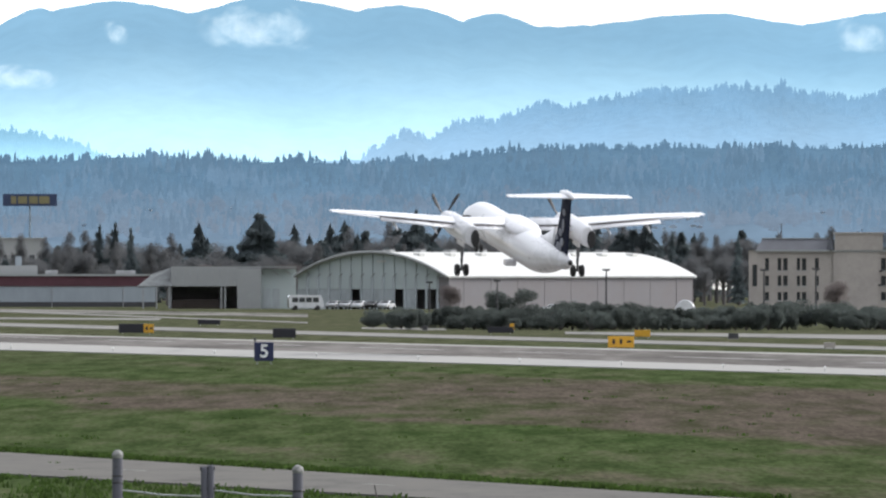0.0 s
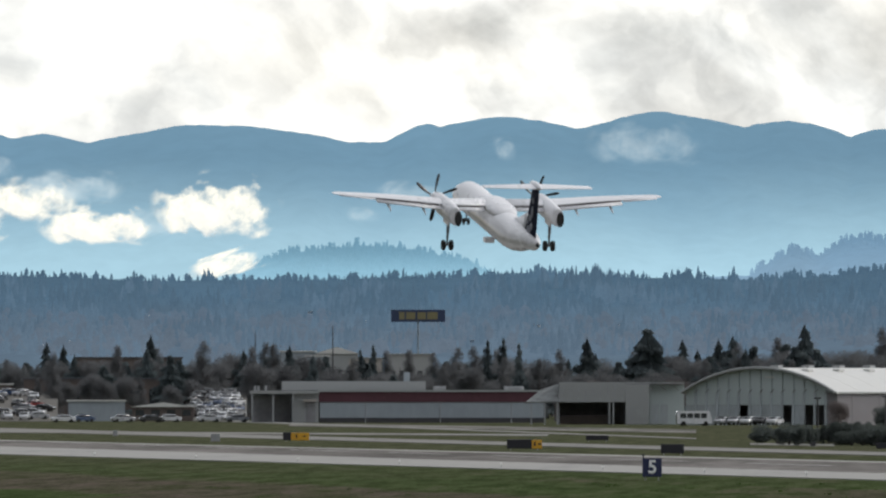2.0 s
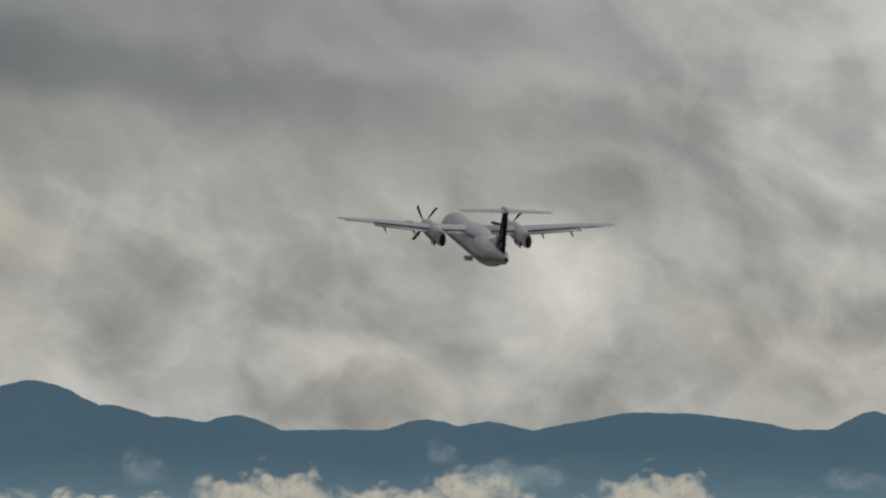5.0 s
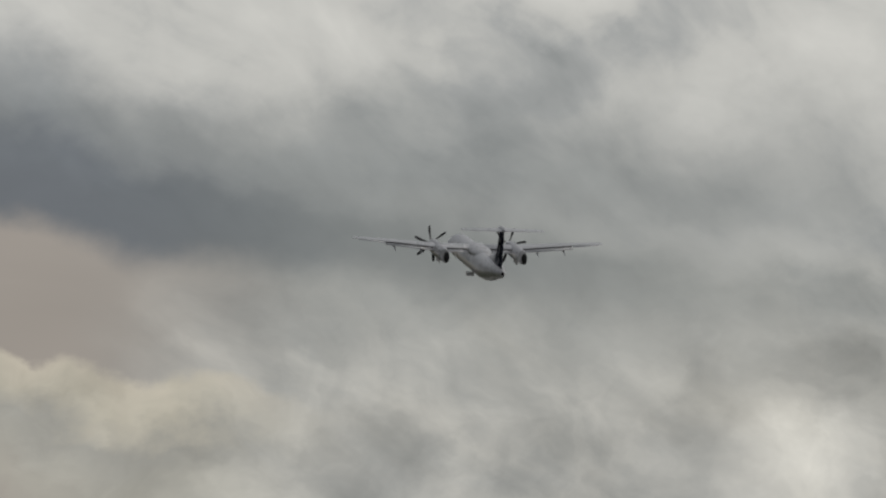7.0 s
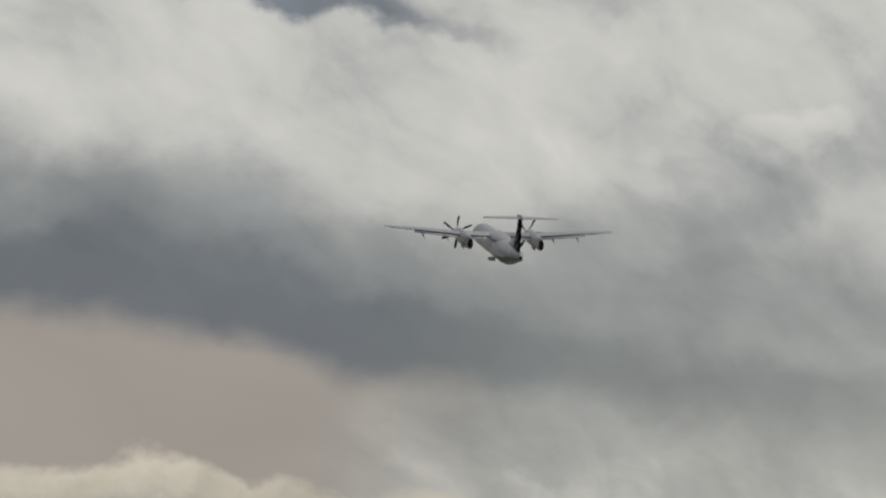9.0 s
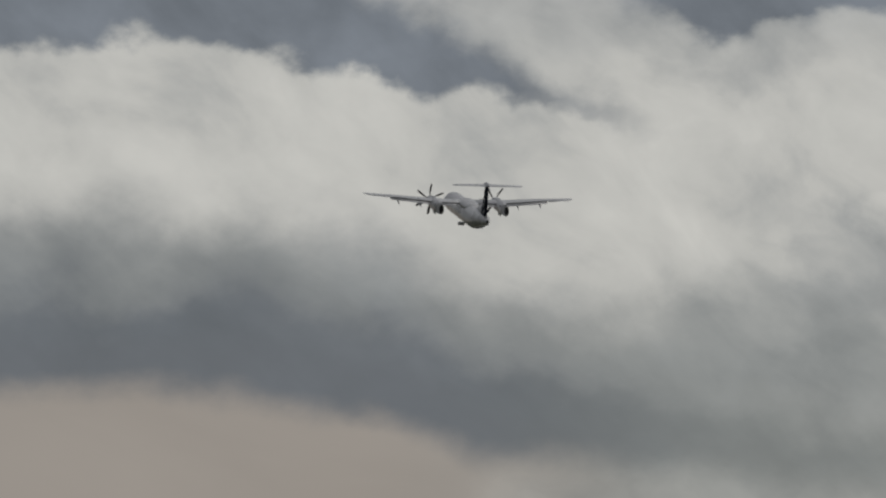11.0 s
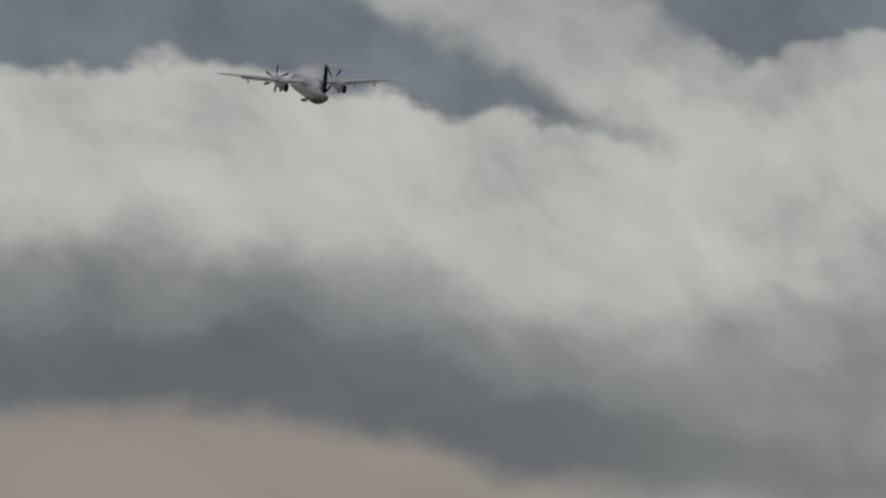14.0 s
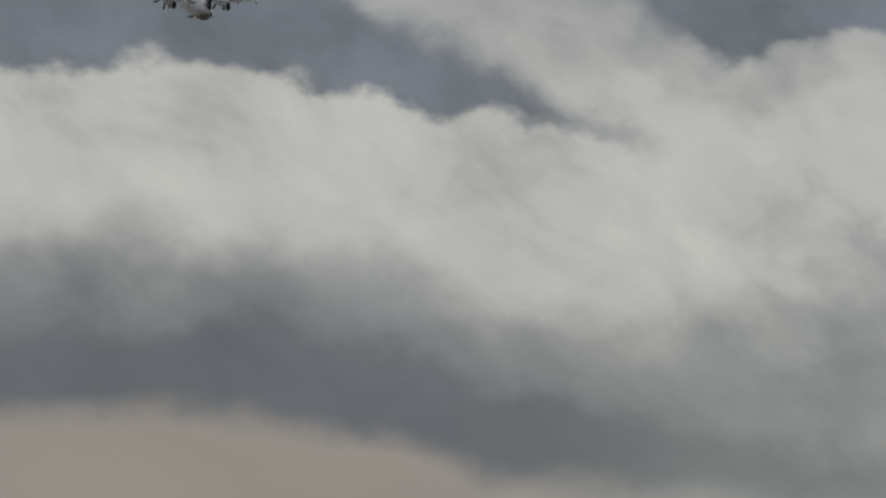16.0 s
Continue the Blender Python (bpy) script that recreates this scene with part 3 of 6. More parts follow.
def fence():
    d = 300.0
    posts = [(208, 797, .125), (368, 825, .10), (527, 824, .125)]
    tops = []
    for i, (u, v, r) in enumerate(posts):
        p = spot(u, v, d)
        h = p.z
        if i == 1:
            s = thing("fence_post", Matrix.Translation((p.x, p.y, 0)), "weathered double timber fence post bound with wire", "fence post", "posts beside the road")
            for x in (-.085, .07):
                bm = loft([[(x + rr * math.cos(a), rr * math.sin(a), z) for a in [k * math.tau / 10 for k in range(10)]]
                           for z, rr in ((-.1, r * .85), (h * .5, r * .8), (h - .05 + x * .3, r * .82), (h + x * .3, r * .7))])
                part("stake", bm, POST_GREY, s)
            for z in (h - .06, h - .55, h - .9):
                part("binding", rod(bmesh.new(), (-.19, 0, z), (.17, 0, z + .02), .05, n=6), DARK_STEEL, s)
        else:
            s = thing("fence_post", Matrix.Translation((p.x, p.y, 0)), "weathered round fence post with a pale cap", "fence post", "posts beside the road")
            bm = loft([[(rr * math.cos(a), rr * math.sin(a), z) for a in [k * math.tau / 14 for k in range(14)]]
                       for z, rr in ((-.1, r * 1.05), (h * .3, r), (h * .7, r * .97), (h - .12, r * .95), (h - .10, r * .95))])
            part("stake", bm, POST_GREY, s)
            bm = bmesh.new()
            bmesh.ops.create_uvsphere(bm, u_segments=14, v_segments=8, radius=r * 1.12, matrix=Matrix.Translation((0, 0, h - .12)) @ Matrix.Diagonal((1, 1, .95, 1)))
            part("cap", bm, POST_CAP, s)
            for z in (h - .62, h - .78):
                part("band", loft([[(r * 1.06 * math.cos(a), r * 1.06 * math.sin(a), zz) for a in [k * math.tau / 12 for k in range(12)]] for zz in (z, z + .045)]), DARK_STEEL, s)
        tops.append(Vector((p.x, p.y, h)))
    for drop in (.92, 1.35):
        w = thing("fence_wire", Matrix(), "thin pale wire strung between fence posts", "wire", "wires of the fence")
        for a, b in zip(tops, tops[1:]):
            lo, hi = Vector((a.x, a.y, tops[0].z - drop)), Vector((b.x, b.y, tops[0].z - drop - .16))
            mid = (lo + hi) / 2 - Vector((0, 0, .05))
            bm = rod(bmesh.new(), lo, mid, .022, n=6)
            rod(bm, mid, hi, .022, n=6)
            part("strand", bm, GALV, w)
    s = thing("leaning_stick", Matrix.Translation((*spot(672, 900, 300).xy, 0)), "thin dark leaning stick in the grass", "stick")
    part("stem", rod(bmesh.new(), (.1, 0, -.05), (-.12, 0, 1.05), .03, .015, 6), BARK, s)


def flat_trailer():
    """A low dark trailer beside the road, with padded blocks along its flat top."""
    d = 300.0
    p = spot(-215, LEVEL, d)
    t = thing("flat_trailer", pose(p.x, p.y, 0, 0, 0, math.degrees(-math.atan2(p.x, p.y))), "low dark trailer with padded blocks on its flat top", "trailer")
    k = 1 / (UNIT * d)
    X = lambda u: (u + 215) / k
    top = EYE[2] - (836 - LEVEL) / k
    part("body", a_box(X(-420), X(-11), -.8, .8, .42, top - .03, bevel=.03), NAVY_BODY, t, "near-black navy body")
    part("deck", a_box(X(-424), X(-7), -.84, .84, top - .03, top, bevel=.01), DARK_STEEL, t)
    for u0, u1 in ((-400, -330), (-298, -226), (-187, -117)):
        part("padded_block", a_box(X(u0), X(u1), -.5, .5, top - .005, top + .22, bevel=.05), WORN_PAD, t, "dark brown padded block")
    for u in (-370, -60):
        for y in (-.85, .85):
            part("wheel", rod(bmesh.new(), (X(u), y - .1, .36), (X(u), y + .1, .36), .36, n=16), DARK_STEEL, t)


# ---- buildings ----
def at_site(u, d, turn=0.0):
    """A pose on the ground at bearing u and distance d, its -y side towards the camera; and UNIT per metre there."""
    p = spot(u, LEVEL, d)
    return pose(p.x, p.y, 0, 0, 0, math.degrees(-math.atan2(p.x, p.y)) + turn), 1 / (UNIT * d)


def red_band_factory():
    d = 2330.0
    m, k = at_site(75, d)
    X = lambda u: (u - 75) / k
    Z = lambda v: EYE[2] - (v - LEVEL) / k
    b = thing("factory", m, "low white factory with a red band under its roof", "building")
    part("wall", a_box(X(-121), X(275), 0, 30, -.1, Z(507)), WHITE_WALL, b, "white metal-clad wall")
    part("band", a_box(X(-123), X(277), -.15, 30.15, Z(507), Z(489)), RED_BAND, b, "dull red cladding band")
    part("roof", a_box(X(-125), X(279), -.5, 30.4, Z(489), Z(485.5)), PALE_ROOF, b)
    part("plinth", a_box(X(-121.3), X(275.3), -.12, .05, -.1, .9), DARK_STEEL, b)
    part("upper_storey", a_box(X(-190), X(66), 12, 29, Z(486), Z(470)), PALE_ROOF, b, "pale set-back upper storey")
    part("chimney", a_box(X(27), X(38), 15, 17, Z(472), Z(454)), WHITE_WALL, b)
    for u in (80, 205, 218):
        part("roof_unit", a_box(X(u), X(u + 22), 6, 9, Z(487), Z(479), bevel=.15), GALV, b, "grey rooftop unit")
    for u in (-40, 92, 218):
        part("downpipe", rod(bmesh.new(), (X(u), -.1, 0), (X(u), -.1, Z(507)), .09, n=6), GALV, b)
    # loading annex with a deep porch
    a = thing("loading_annex", m, "low pale annex with a deep shaded porch", "building")
    part("roof", a_box(X(-245), X(-121.5), -1.5, 18, Z(492), Z(486.5)), PALE_ROOF, a)
    part("rear_wall", a_box(X(-243), X(-123), 6, 17.5, -.1, Z(492)), WHITE_WALL, a)
    part("front_wall", a_box(X(-168), X(-123), -.2, 5.9, -.1, Z(492)), PALE_ROOF, a, "pale front wall")
    part("door", a_box(X(-146), X(-129), -.3, -.15, -.05, Z(507)), DARK_BAY, a)
    part("awning", a_box(X(-150), X(-127), -1.6, -.25, Z(506), Z(502)), TAN_WALL, a)
    for u in (-242, -205, -170):
        part("column", a_box(X(u), X(u + 3), -1.2, -.8, -.1, Z(492)), GALV, a)
    # darker sheet at the porch's back stands for its shaded opening
    part("shutter", a_box(X(-240), X(-172), 5.7, 5.95, -.05, Z(496)), DARK_BAY, a)
    for u in (-238, -232, -219):
        part("roof_rack", a_box(X(u), X(u + 4), 3, 3.4, Z(487), Z(478)), GALV, a)


def open_bay_shed():
    d = 2210.0
    m, k = at_site(340, d)
    X = lambda u: (u - 340) / k
    Z = lambda v: EYE[2] - (v - LEVEL) / k
    b = thing("hangar_shed", m, "pale weathered shed with wide open dark bays", "hangar")
    # sloping canopy roof on the factory side
    bm = bmesh.new()
    pts = [(X(243), -2, Z(507)), (X(303), -2, Z(505)), (X(303), 9, Z(474)), (X(270), 9, Z(485))]
    top = [bm.verts.new(p) for p in pts]
    low = [bm.verts.new((p[0], p[1], p[2] - .25)) for p in pts]
    bm.faces.new(top), bm.faces.new(low[::-1])
    for i in range(4):
        bm.faces.new((top[i], low[i], low[(i + 1) % 4], top[(i + 1) % 4]))
    bmesh.ops.recalc_face_normals(bm, faces=bm.faces[:])
    part("canopy", bm, paint("grey_canopy_sheet", (.17, .18, .18), .8, vary=.2, scale=.6, shine=.1), b)
    for u in (252, 276, 298):
        part("column", a_box(X(u), X(u + 2.5), -1.9, -1.6, -.1, Z(507)), GALV, b)
    part("fascia", a_box(X(303), X(420), -.4, 0, Z(507), Z(473)), PALE_ROOF, b, "weathered pale fascia")
    part("roof", a_box(X(303), X(524), -.2, 24, Z(474), Z(472)), PALE_ROOF, b)
    part("bay_back", a_box(X(300), X(420), 14, 14.4, -.1, Z(507)), DARK_BAY, b)
    part("bay_side", a_box(X(300), X(303.5), 0, 14, -.1, Z(490)), DARK_BAY, b)
    part("bay_roof", a_box(X(303), X(420), 0, 14, Z(508), Z(506)), DARK_BAY, b)
    for u in (390, 397):
        part("column", a_box(X(u), X(u + 3), -.3, .1, -.1, Z(507)), GALV, b)
    part("shutter", a_box(X(304), X(389), 5, 5.3, -.05, Z(530)), BROWN_WALL, b, "dark brown half wall inside the bay")
    part("pier", a_box(X(420), X(462), -.5, 12, -.1, Z(475)), PALE_ROOF, b, "plain pale end block")
    part("wing_wall", a_box(X(462), X(524), 3, 20, -.1, Z(476)), GREEN_WALL, b)
    for u in (466, 482):
        part("door", a_box(X(u), X(u + 13), 2.8, 3.1, -.05, Z(511)), DOOR_GREY, b)
    for u in range(310, 420, 13):
        part("seam", a_box(X(u), X(u) + .12, -.46, -.4, Z(507), Z(474)), GALV, b)
    for u in (468, 492, 515):
        part("bracket", rod(bmesh.new(), (X(u), 2.5, Z(486)), (X(u - 10), 2.2, Z(479)), .09, n=6), GALV, b)


def arch_hangar():
    d = 2165.0
    corner = spot(795, LEVEL, d)
    k = 1 / (UNIT * d)
    yaw = math.degrees(-math.atan2(corner.x, corner.y)) - 42
    m = pose(corner.x, corner.y, 0, 0, 0, yaw)   # gable along -x, side wall along +y
    # gable front lies along the local -x axis, the long side along +y
    width = 272 / k / math.cos(radians(42))
    length = 447 / k / math.sin(radians(42)) * .985
    eave, crest = EYE[2] - (489 - LEVEL) / k, EYE[2] - (446 - LEVEL) / k
    h = thing("arched_hangar", m, "arched hangar with a white barrel roof and grey-green gable", "hangar")

    def rise(s):      # 0..1 across the gable
        return eave + (crest - eave) * (1 - abs(2 * s - 1) ** 2.1)

    n = 28
    # gable wall in panels between ribs
    for j in range(14):
        bm = bmesh.new()
        s0, s1 = j / 14 + .004, (j + 1) / 14 - .004
        prof = [(-s0 * width, 3.4), (-s1 * width, 3.4)] + [(-(s1 + (s0 - s1) * i / 4) * width, rise(s1 + (s0 - s1) * i / 4) - .12) for i in range(5)]
        fr = [bm.verts.new((x, 0, z)) for x, z in prof]
        bk = [bm.verts.new((x, .3, z)) for x, z in prof]
        bm.faces.new(fr), bm.faces.new(bk[::-1])
        for i in range(len(fr)):
            bm.faces.new((fr[i], bk[i], bk[(i + 1) % len(fr)], fr[(i + 1) % len(fr)]))
        bmesh.ops.recalc_face_normals(bm, faces=bm.faces[:])
        part("panel", bm, GREEN_WALL, h)
    for j in range(1, 14):
        s = j / 14
        part("rib", a_box(-s * width - .16, -s * width + .16, -.35, -.02, 0, min(rise(s) - .6, 5.6)), DOOR_GREY, h)
        part("bracket", rod(bmesh.new(), (-s * width, -.3, min(rise(s) - .6, 5.5)), (-s * width + .9, -.5, min(rise(s) - .6, 5.5) + .55), .1, n=6), GALV, h)
    part("vent", a_box(-.44 * width - .9, -.44 * width + .9, -.25, .1, crest - 1.75, crest - 1.45), WHITE_ROOF, h)
    # door leaves stand before the dark inside; some are slid open
    gaps = {1, 2, 4, 8}
    for j in range(14):
        if j in gaps:
            continue
        part("door_leaf", a_box(-(j + .97) / 14 * width, -(j + .03) / 14 * width, .05, .25, .02, 3.35), DOOR_GREY, h)
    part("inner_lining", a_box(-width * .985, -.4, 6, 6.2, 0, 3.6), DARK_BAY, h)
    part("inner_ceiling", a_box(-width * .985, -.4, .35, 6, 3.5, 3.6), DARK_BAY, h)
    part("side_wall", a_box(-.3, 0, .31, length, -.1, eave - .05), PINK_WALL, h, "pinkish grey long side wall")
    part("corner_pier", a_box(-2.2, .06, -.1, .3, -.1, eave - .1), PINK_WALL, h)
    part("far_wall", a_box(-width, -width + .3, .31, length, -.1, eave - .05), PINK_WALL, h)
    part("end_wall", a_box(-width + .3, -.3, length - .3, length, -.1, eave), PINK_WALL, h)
    for j in range(9):
        y = 4 + j * (length - 8) / 8
        part("pilaster", a_box(0, .06, y - .3, y + .3, -.1, eave - .3), PINK_WALL, h)
    # barrel roof in sheets, each with its own seam
    bays = 11
    for j in range(bays):
        y0, y1 = -.7 + (length + 1.4) * j / bays, -.7 + (length + 1.4) * (j + 1) / bays - .06
        bm = bmesh.new()
        prof = [(-(i / n) * (width + .8) + .4, rise(min(max(i / n, 0), 1))) for i in range(n + 1)]
        outer = prof + [(x, z - .28) for x, z in prof[::-1]]
        a = [bm.verts.new((x, y0, z)) for x, z in outer]
        b = [bm.verts.new((x, y1, z)) for x, z in outer]
        for i in range(len(outer)):
            bm.faces.new((a[i], a[(i + 1) % len(outer)], b[(i + 1) % len(outer)], b[i]))
        for i in range(n):
            bm.faces.new((a[i], a[i + 1], a[-2 - i], a[-1 - i])), bm.faces.new((b[i + 1], b[i], b[-1 - i], b[-2 - i]))
        bmesh.ops.recalc_face_normals(bm, faces=bm.faces[:])
        part("roof_sheet", bm, WHITE_ROOF, h)
    # gable rim
    bm = bmesh.new()
    for i in range(n):
        a, b = i / n, (i + 1) / n
        rod(bm, (-a * width, -.85, rise(a) - .05), (-b * width, -.85, rise(b) - .05), .28, n=6)
    part("gable_rim", bm, PALE_ROOF, h, "pale rim along the arch")
    for j in range(8):
        y = 4 + j * (length - 8) / 7
        for s, w in ((.5, .9), (.30, .8)):
            bm = a_box(-s * width - w, -s * width + w, y - .7, y + .7, rise(s) - .1, rise(s) + .42, bevel=.12)
            part("roof_vent", bm, PALE_ROOF if s > .4 else WHITE_ROOF, h, "white rooftop vent")
    part("gutter", rod(bmesh.new(), (.3, 0, eave - .12), (.3, length, eave - .12), .14, n=6), GALV, h)


def corner_block():
    d = 2050.0
    m, k = at_site(1470, d)
    X = lambda u: (u - 1470) / k
    Z = lambda v: EYE[2] - (v - LEVEL) / k
    b = thing("hotel_block", m, "tan stucco four-storey block with a dark mansard roof", "building")
    openings = []
    for v0, v1 in ((457, 479), (488, 506), (517, 532)):
        for u0, u1 in ((1354, 1361), (1376, 1383), (1386, 1394), (1410, 1416), (1419, 1427), (1442, 1449), (1559, 1568), (1590, 1598), (1602, 1610), (1630, 1638)):
            openings.append((X(u0), X(u1), Z(v1), Z(v0)))
    xs = sorted({X(1340), X(1668), *[o[0] for o in openings], *[o[1] for o in openings]})
    zs = sorted({-.1, Z(445), *[o[2] for o in openings], *[o[3] for o in openings]})
    bm = bmesh.new()
    for x0, x1 in zip(xs, xs[1:]):
        for z0, z1 in zip(zs, zs[1:]):
            if not any(o[0] - .01 < x0 and x1 < o[1] + .01 and o[2] - .01 < z0 and z1 < o[3] + .01 for o in openings):
                box(bm, x0, x1, 0, .4, z0, z1)
    part("wall", bm, TAN_WALL, b)
    part("core", a_box(X(1340) + .05, X(1668) - .05, .42, 14, -.1, Z(446)), TAN_WALL, b)
    for x0, x1, z0, z1 in openings:
        w = part("window", a_box(x0 + .02, x1 - .02, .22, .32, z0 + .02, z1 - .02), GLASS, b)
        part("sill", a_box(x0 - .08, x1 + .08, -.1, .12, z0 - .12, z0 - .004), PALE_ROOF, w)
    part("cornice", a_box(X(1336), X(1672), -.5, 14.2, Z(446), Z(443)), PALE_ROOF, b)
    bm = bmesh.new()
    lo = [(X(1338), -.3), (X(1476), -.3), (X(1476), 13), (X(1338), 13)]
    hi = [(X(1349), 2.2), (X(1476), 2.2), (X(1476), 11), (X(1349), 11)]
    a = [bm.verts.new((x, y, Z(443))) for x, y in lo]
    c = [bm.verts.new((x, y, Z(423))) for x, y in hi]
    bm.faces.new(c), bm.faces.new(a[::-1])
    for i in range(4):
        bm.faces.new((a[i], a[(i + 1) % 4], c[(i + 1) % 4], c[i]))
    bmesh.ops.recalc_face_normals(bm, faces=bm.faces[:])
    part("mansard_roof", bm, SLATE, b, "dark grey mansard roof")
    part("ridge_trim", a_box(X(1348), X(1474), 2, 11.2, Z(423), Z(421.5)), PALE_ROOF, b)
    part("stair_tower", a_box(X(1477), X(1562), -.6, 9, Z(443), Z(414)), TAN_WALL, b)
    part("tower_cap", a_box(X(1474), X(1565), -.8, 9.2, Z(414), Z(411.5)), TAN_WALL, b)
    bm = bmesh.new()
    rod(bm, (X(1471), 0, Z(443)), (X(1471), 0, Z(416)), .9, .05, 4)
    part("turret_roof", bm, SLATE, b)
    part("bay_front", a_box(X(1475), X(1556), -.35, -.02, -.1, Z(446)), TAN_WALL, b)
    for u in (1560, 1562):
        part("lamp", rod(bmesh.new(), (X(u - 6), -.5, Z(505 if u == 1560 else 480)), (X(u), -.5, Z(504 if u == 1560 else 479)), .15, n=6), DARK_STEEL, b)


def plain_house(u, d, wide, deep, v_top, material, roof, label, pitched=0.0, bays=0):
    m, k = at_site(u, d)
    z = EYE[2] - (v_top - LEVEL) / k
    w = wide / k / 2
    b = thing("low_building", m, label, "building", "buildings beyond the field")
    part("wall", a_box(-w, w, 0, deep, -.2, z - .3), material, b)
    if pitched:
        bm = bmesh.new()
        ring = [(-w - .4, z - .3), (w + .4, z - .3), (0, z - .3 + pitched)]
        fr = [bm.verts.new((x, -.5, q)) for x, q in ring]
        bk = [bm.verts.new((x, deep + .5, q)) for x, q in ring]
        bm.faces.new(fr), bm.faces.new(bk[::-1])
        for i in range(3):
            bm.faces.new((fr[i], fr[(i + 1) % 3], bk[(i + 1) % 3], bk[i]))
        bmesh.ops.recalc_face_normals(bm, faces=bm.faces[:])
        part("roof", bm, roof, b)
    else:
        part("roof", a_box(-w - .3, w + .3, -.4, deep + .3, z - .3, z), roof, b)
    for i in range(bays):
        x = -w + (2 * w) * (i + .5) / bays
        part("window", a_box(x - w / bays * .55, x + w / bays * .55, -.06, .02, z * .35, z * .72), GLASS, b)
    return b


def town():
    plain_house(-91, 3050, 76, 20, 419, PALE_ROOF, WHITE_ROOF, "pale hall with a rounded white roof", 1.6, 6)
    plain_house(-160, 3000, 62, 14, 416, WHITE_WALL, WHITE_ROOF, "low white warehouse among trees", 0, 5)
    plain_house(-40, 2980, 60, 16, 428, TAN_WALL, PALE_ROOF, "low tan warehouse among trees", 0, 4)
    plain_house(-125, 2900, 40, 10, 424, WHITE_WALL, WHITE_ROOF, "small white-roofed building among trees", 0, 3)
    plain_house(40, 3000, 80, 14, 421, PALE_ROOF, PALE_ROOF, "pale low warehouse behind trees", 0, 5)
    plain_house(-460, 3000, 190, 14, 427, BROWN_WALL, SLATE, "long dark elevated building line behind trees", 0, 9)
    plain_house(-520, 2620, 250, 18, 464, BROWN_WALL, SLATE, "long brown-grey warehouse behind the car park", 0, 7)
    plain_house(-300, 2640, 120, 15, 470, BROWN_WALL, SLATE, "brown warehouse with a dark roof", 0, 5)
    plain_house(-516, 2440, 100, 5, 503, WHITE_WALL, WHITE_ROOF, "low white shed beside the car park", 0, 0)
    plain_house(-398, 2440, 110, 9, 513, BROWN_WALL, WHITE_ROOF, "low gatehouse under a wide white pitched roof", .9, 4)
    plain_house(-740, 2615, 150, 12, 474, BROWN_WALL, WHITE_ROOF, "white-roofed warehouse behind parked cars", 0, 4)
    plain_house(-880, 2620, 90, 8, 476, WHITE_WALL, WHITE_ROOF, "white trailer-like store beside trees", 0, 0)
    plain_house(1400, 2350, 150, 12, 440, TAN_WALL, SLATE, "tan low building behind trees", 0, 5)
    plain_house(-1060, 2640, 120, 10, 472, BROWN_WALL, SLATE, "low dark shed beyond parked cars", 0, 4)
    for u, d, top, arm in ((-98, 2450, 372, 0), (1073, 1500, 478, 1), (1352, 1480, 478, 1), (1444, 1480, 476, 1), (880, 1700, 497, 1), (760, 1750, 500, 1), (-235, 2700, 384, 0), (1383, 2600, 395, 0)):
        m, k = at_site(u, d)
        h = EYE[2] - (top - LEVEL) / k
        s = thing("light_pole" if arm else "mast", m, "slim grey light pole with a flat lamp head" if arm else "tall slim dark radio mast", "pole")
        part("shaft", rod(bmesh.new(), (0, 0, -.1), (0, 0, h), .14 if arm else .22, .08, 8), DARK_STEEL, s)
        if arm:
            part("lamp_head", a_box(-.45, .45, -.3, .3, h - .12, h + .12, bevel=.05), DARK_STEEL, s)
        else:
            part("base", a_box(-.5, .5, -.5, .5, -.1, .5), CONCRETE, s)


def covered_stack():
    m, k = at_site(1213, 1900)
    b = thing("covered_stack", m, "rounded white tarpaulin cover behind the hedge", "cover")
    top = EYE[2] - (531 - LEVEL) / k
    part("tarpaulin", loft([[(1.7 * s * math.cos(a), y, top * math.sin(a) * (.86 + .14 * s)) for a in [math.pi * i / 12 for i in range(13)]] for y, s in ((-1.5, .8), (-1.2, 1), (2.2, 1), (2.6, .8))]), CAR_PAINTS[0], b)
    part("ballast", a_box(-2.0, 2.0, -1.9, -1.6, -.05, .35, bevel=.05), CONCRETE, b)


def store_sign():
    d = 3250.0
    m, k = at_site(53, d)
    z0, z1 = EYE[2] - (365 - LEVEL) / k, EYE[2] - (343.5 - LEVEL) / k
    w = 96 / k / 2
    s = thing("store_sign", m, "wide deep-blue sign board with plain yellow blocks on a pole", "sign")
    part("board", a_box(-w, w, -.5, .5, z0, z1, bevel=.06), BOARD_BLUE, s)
    for x, ww in ((-.60, .10), (-.27, .17), (.13, .16), (.53, .19)):
        part("block", a_box((x - ww) * w, (x + ww) * w, -.6, -.52, z0 + (z1 - z0) * .2, z0 + (z1 - z0) * .8, bevel=.03), BOARD_YELLOW, s, "plain yellow block")
    # the pole's blue-grey tint stands for the haze it fades into
    part("pole", rod(bmesh.new(), (0, .9, -.1), (0, .9, z1 - .3), .2, .18, 10), paint("haze_tinted_steel_pole", (.24, .28, .31), 0.6), s)


# ---- vehicles ----
CAR_PAINTS = [paint("car_white", (.62, .63, .65), 0.25, coat=.6, vary=.03), paint("car_silver", (.42, .43, .45), 0.25, 0.4, coat=.6, vary=.03), paint("car_black", (.02, .02, .023), 0.2, coat=.6, vary=.03),
              paint("car_blue", (.05, .08, .15), 0.25, coat=.6, vary=.03), paint("car_red", (.16, .025, .025), 0.25, coat=.6, vary=.03)]
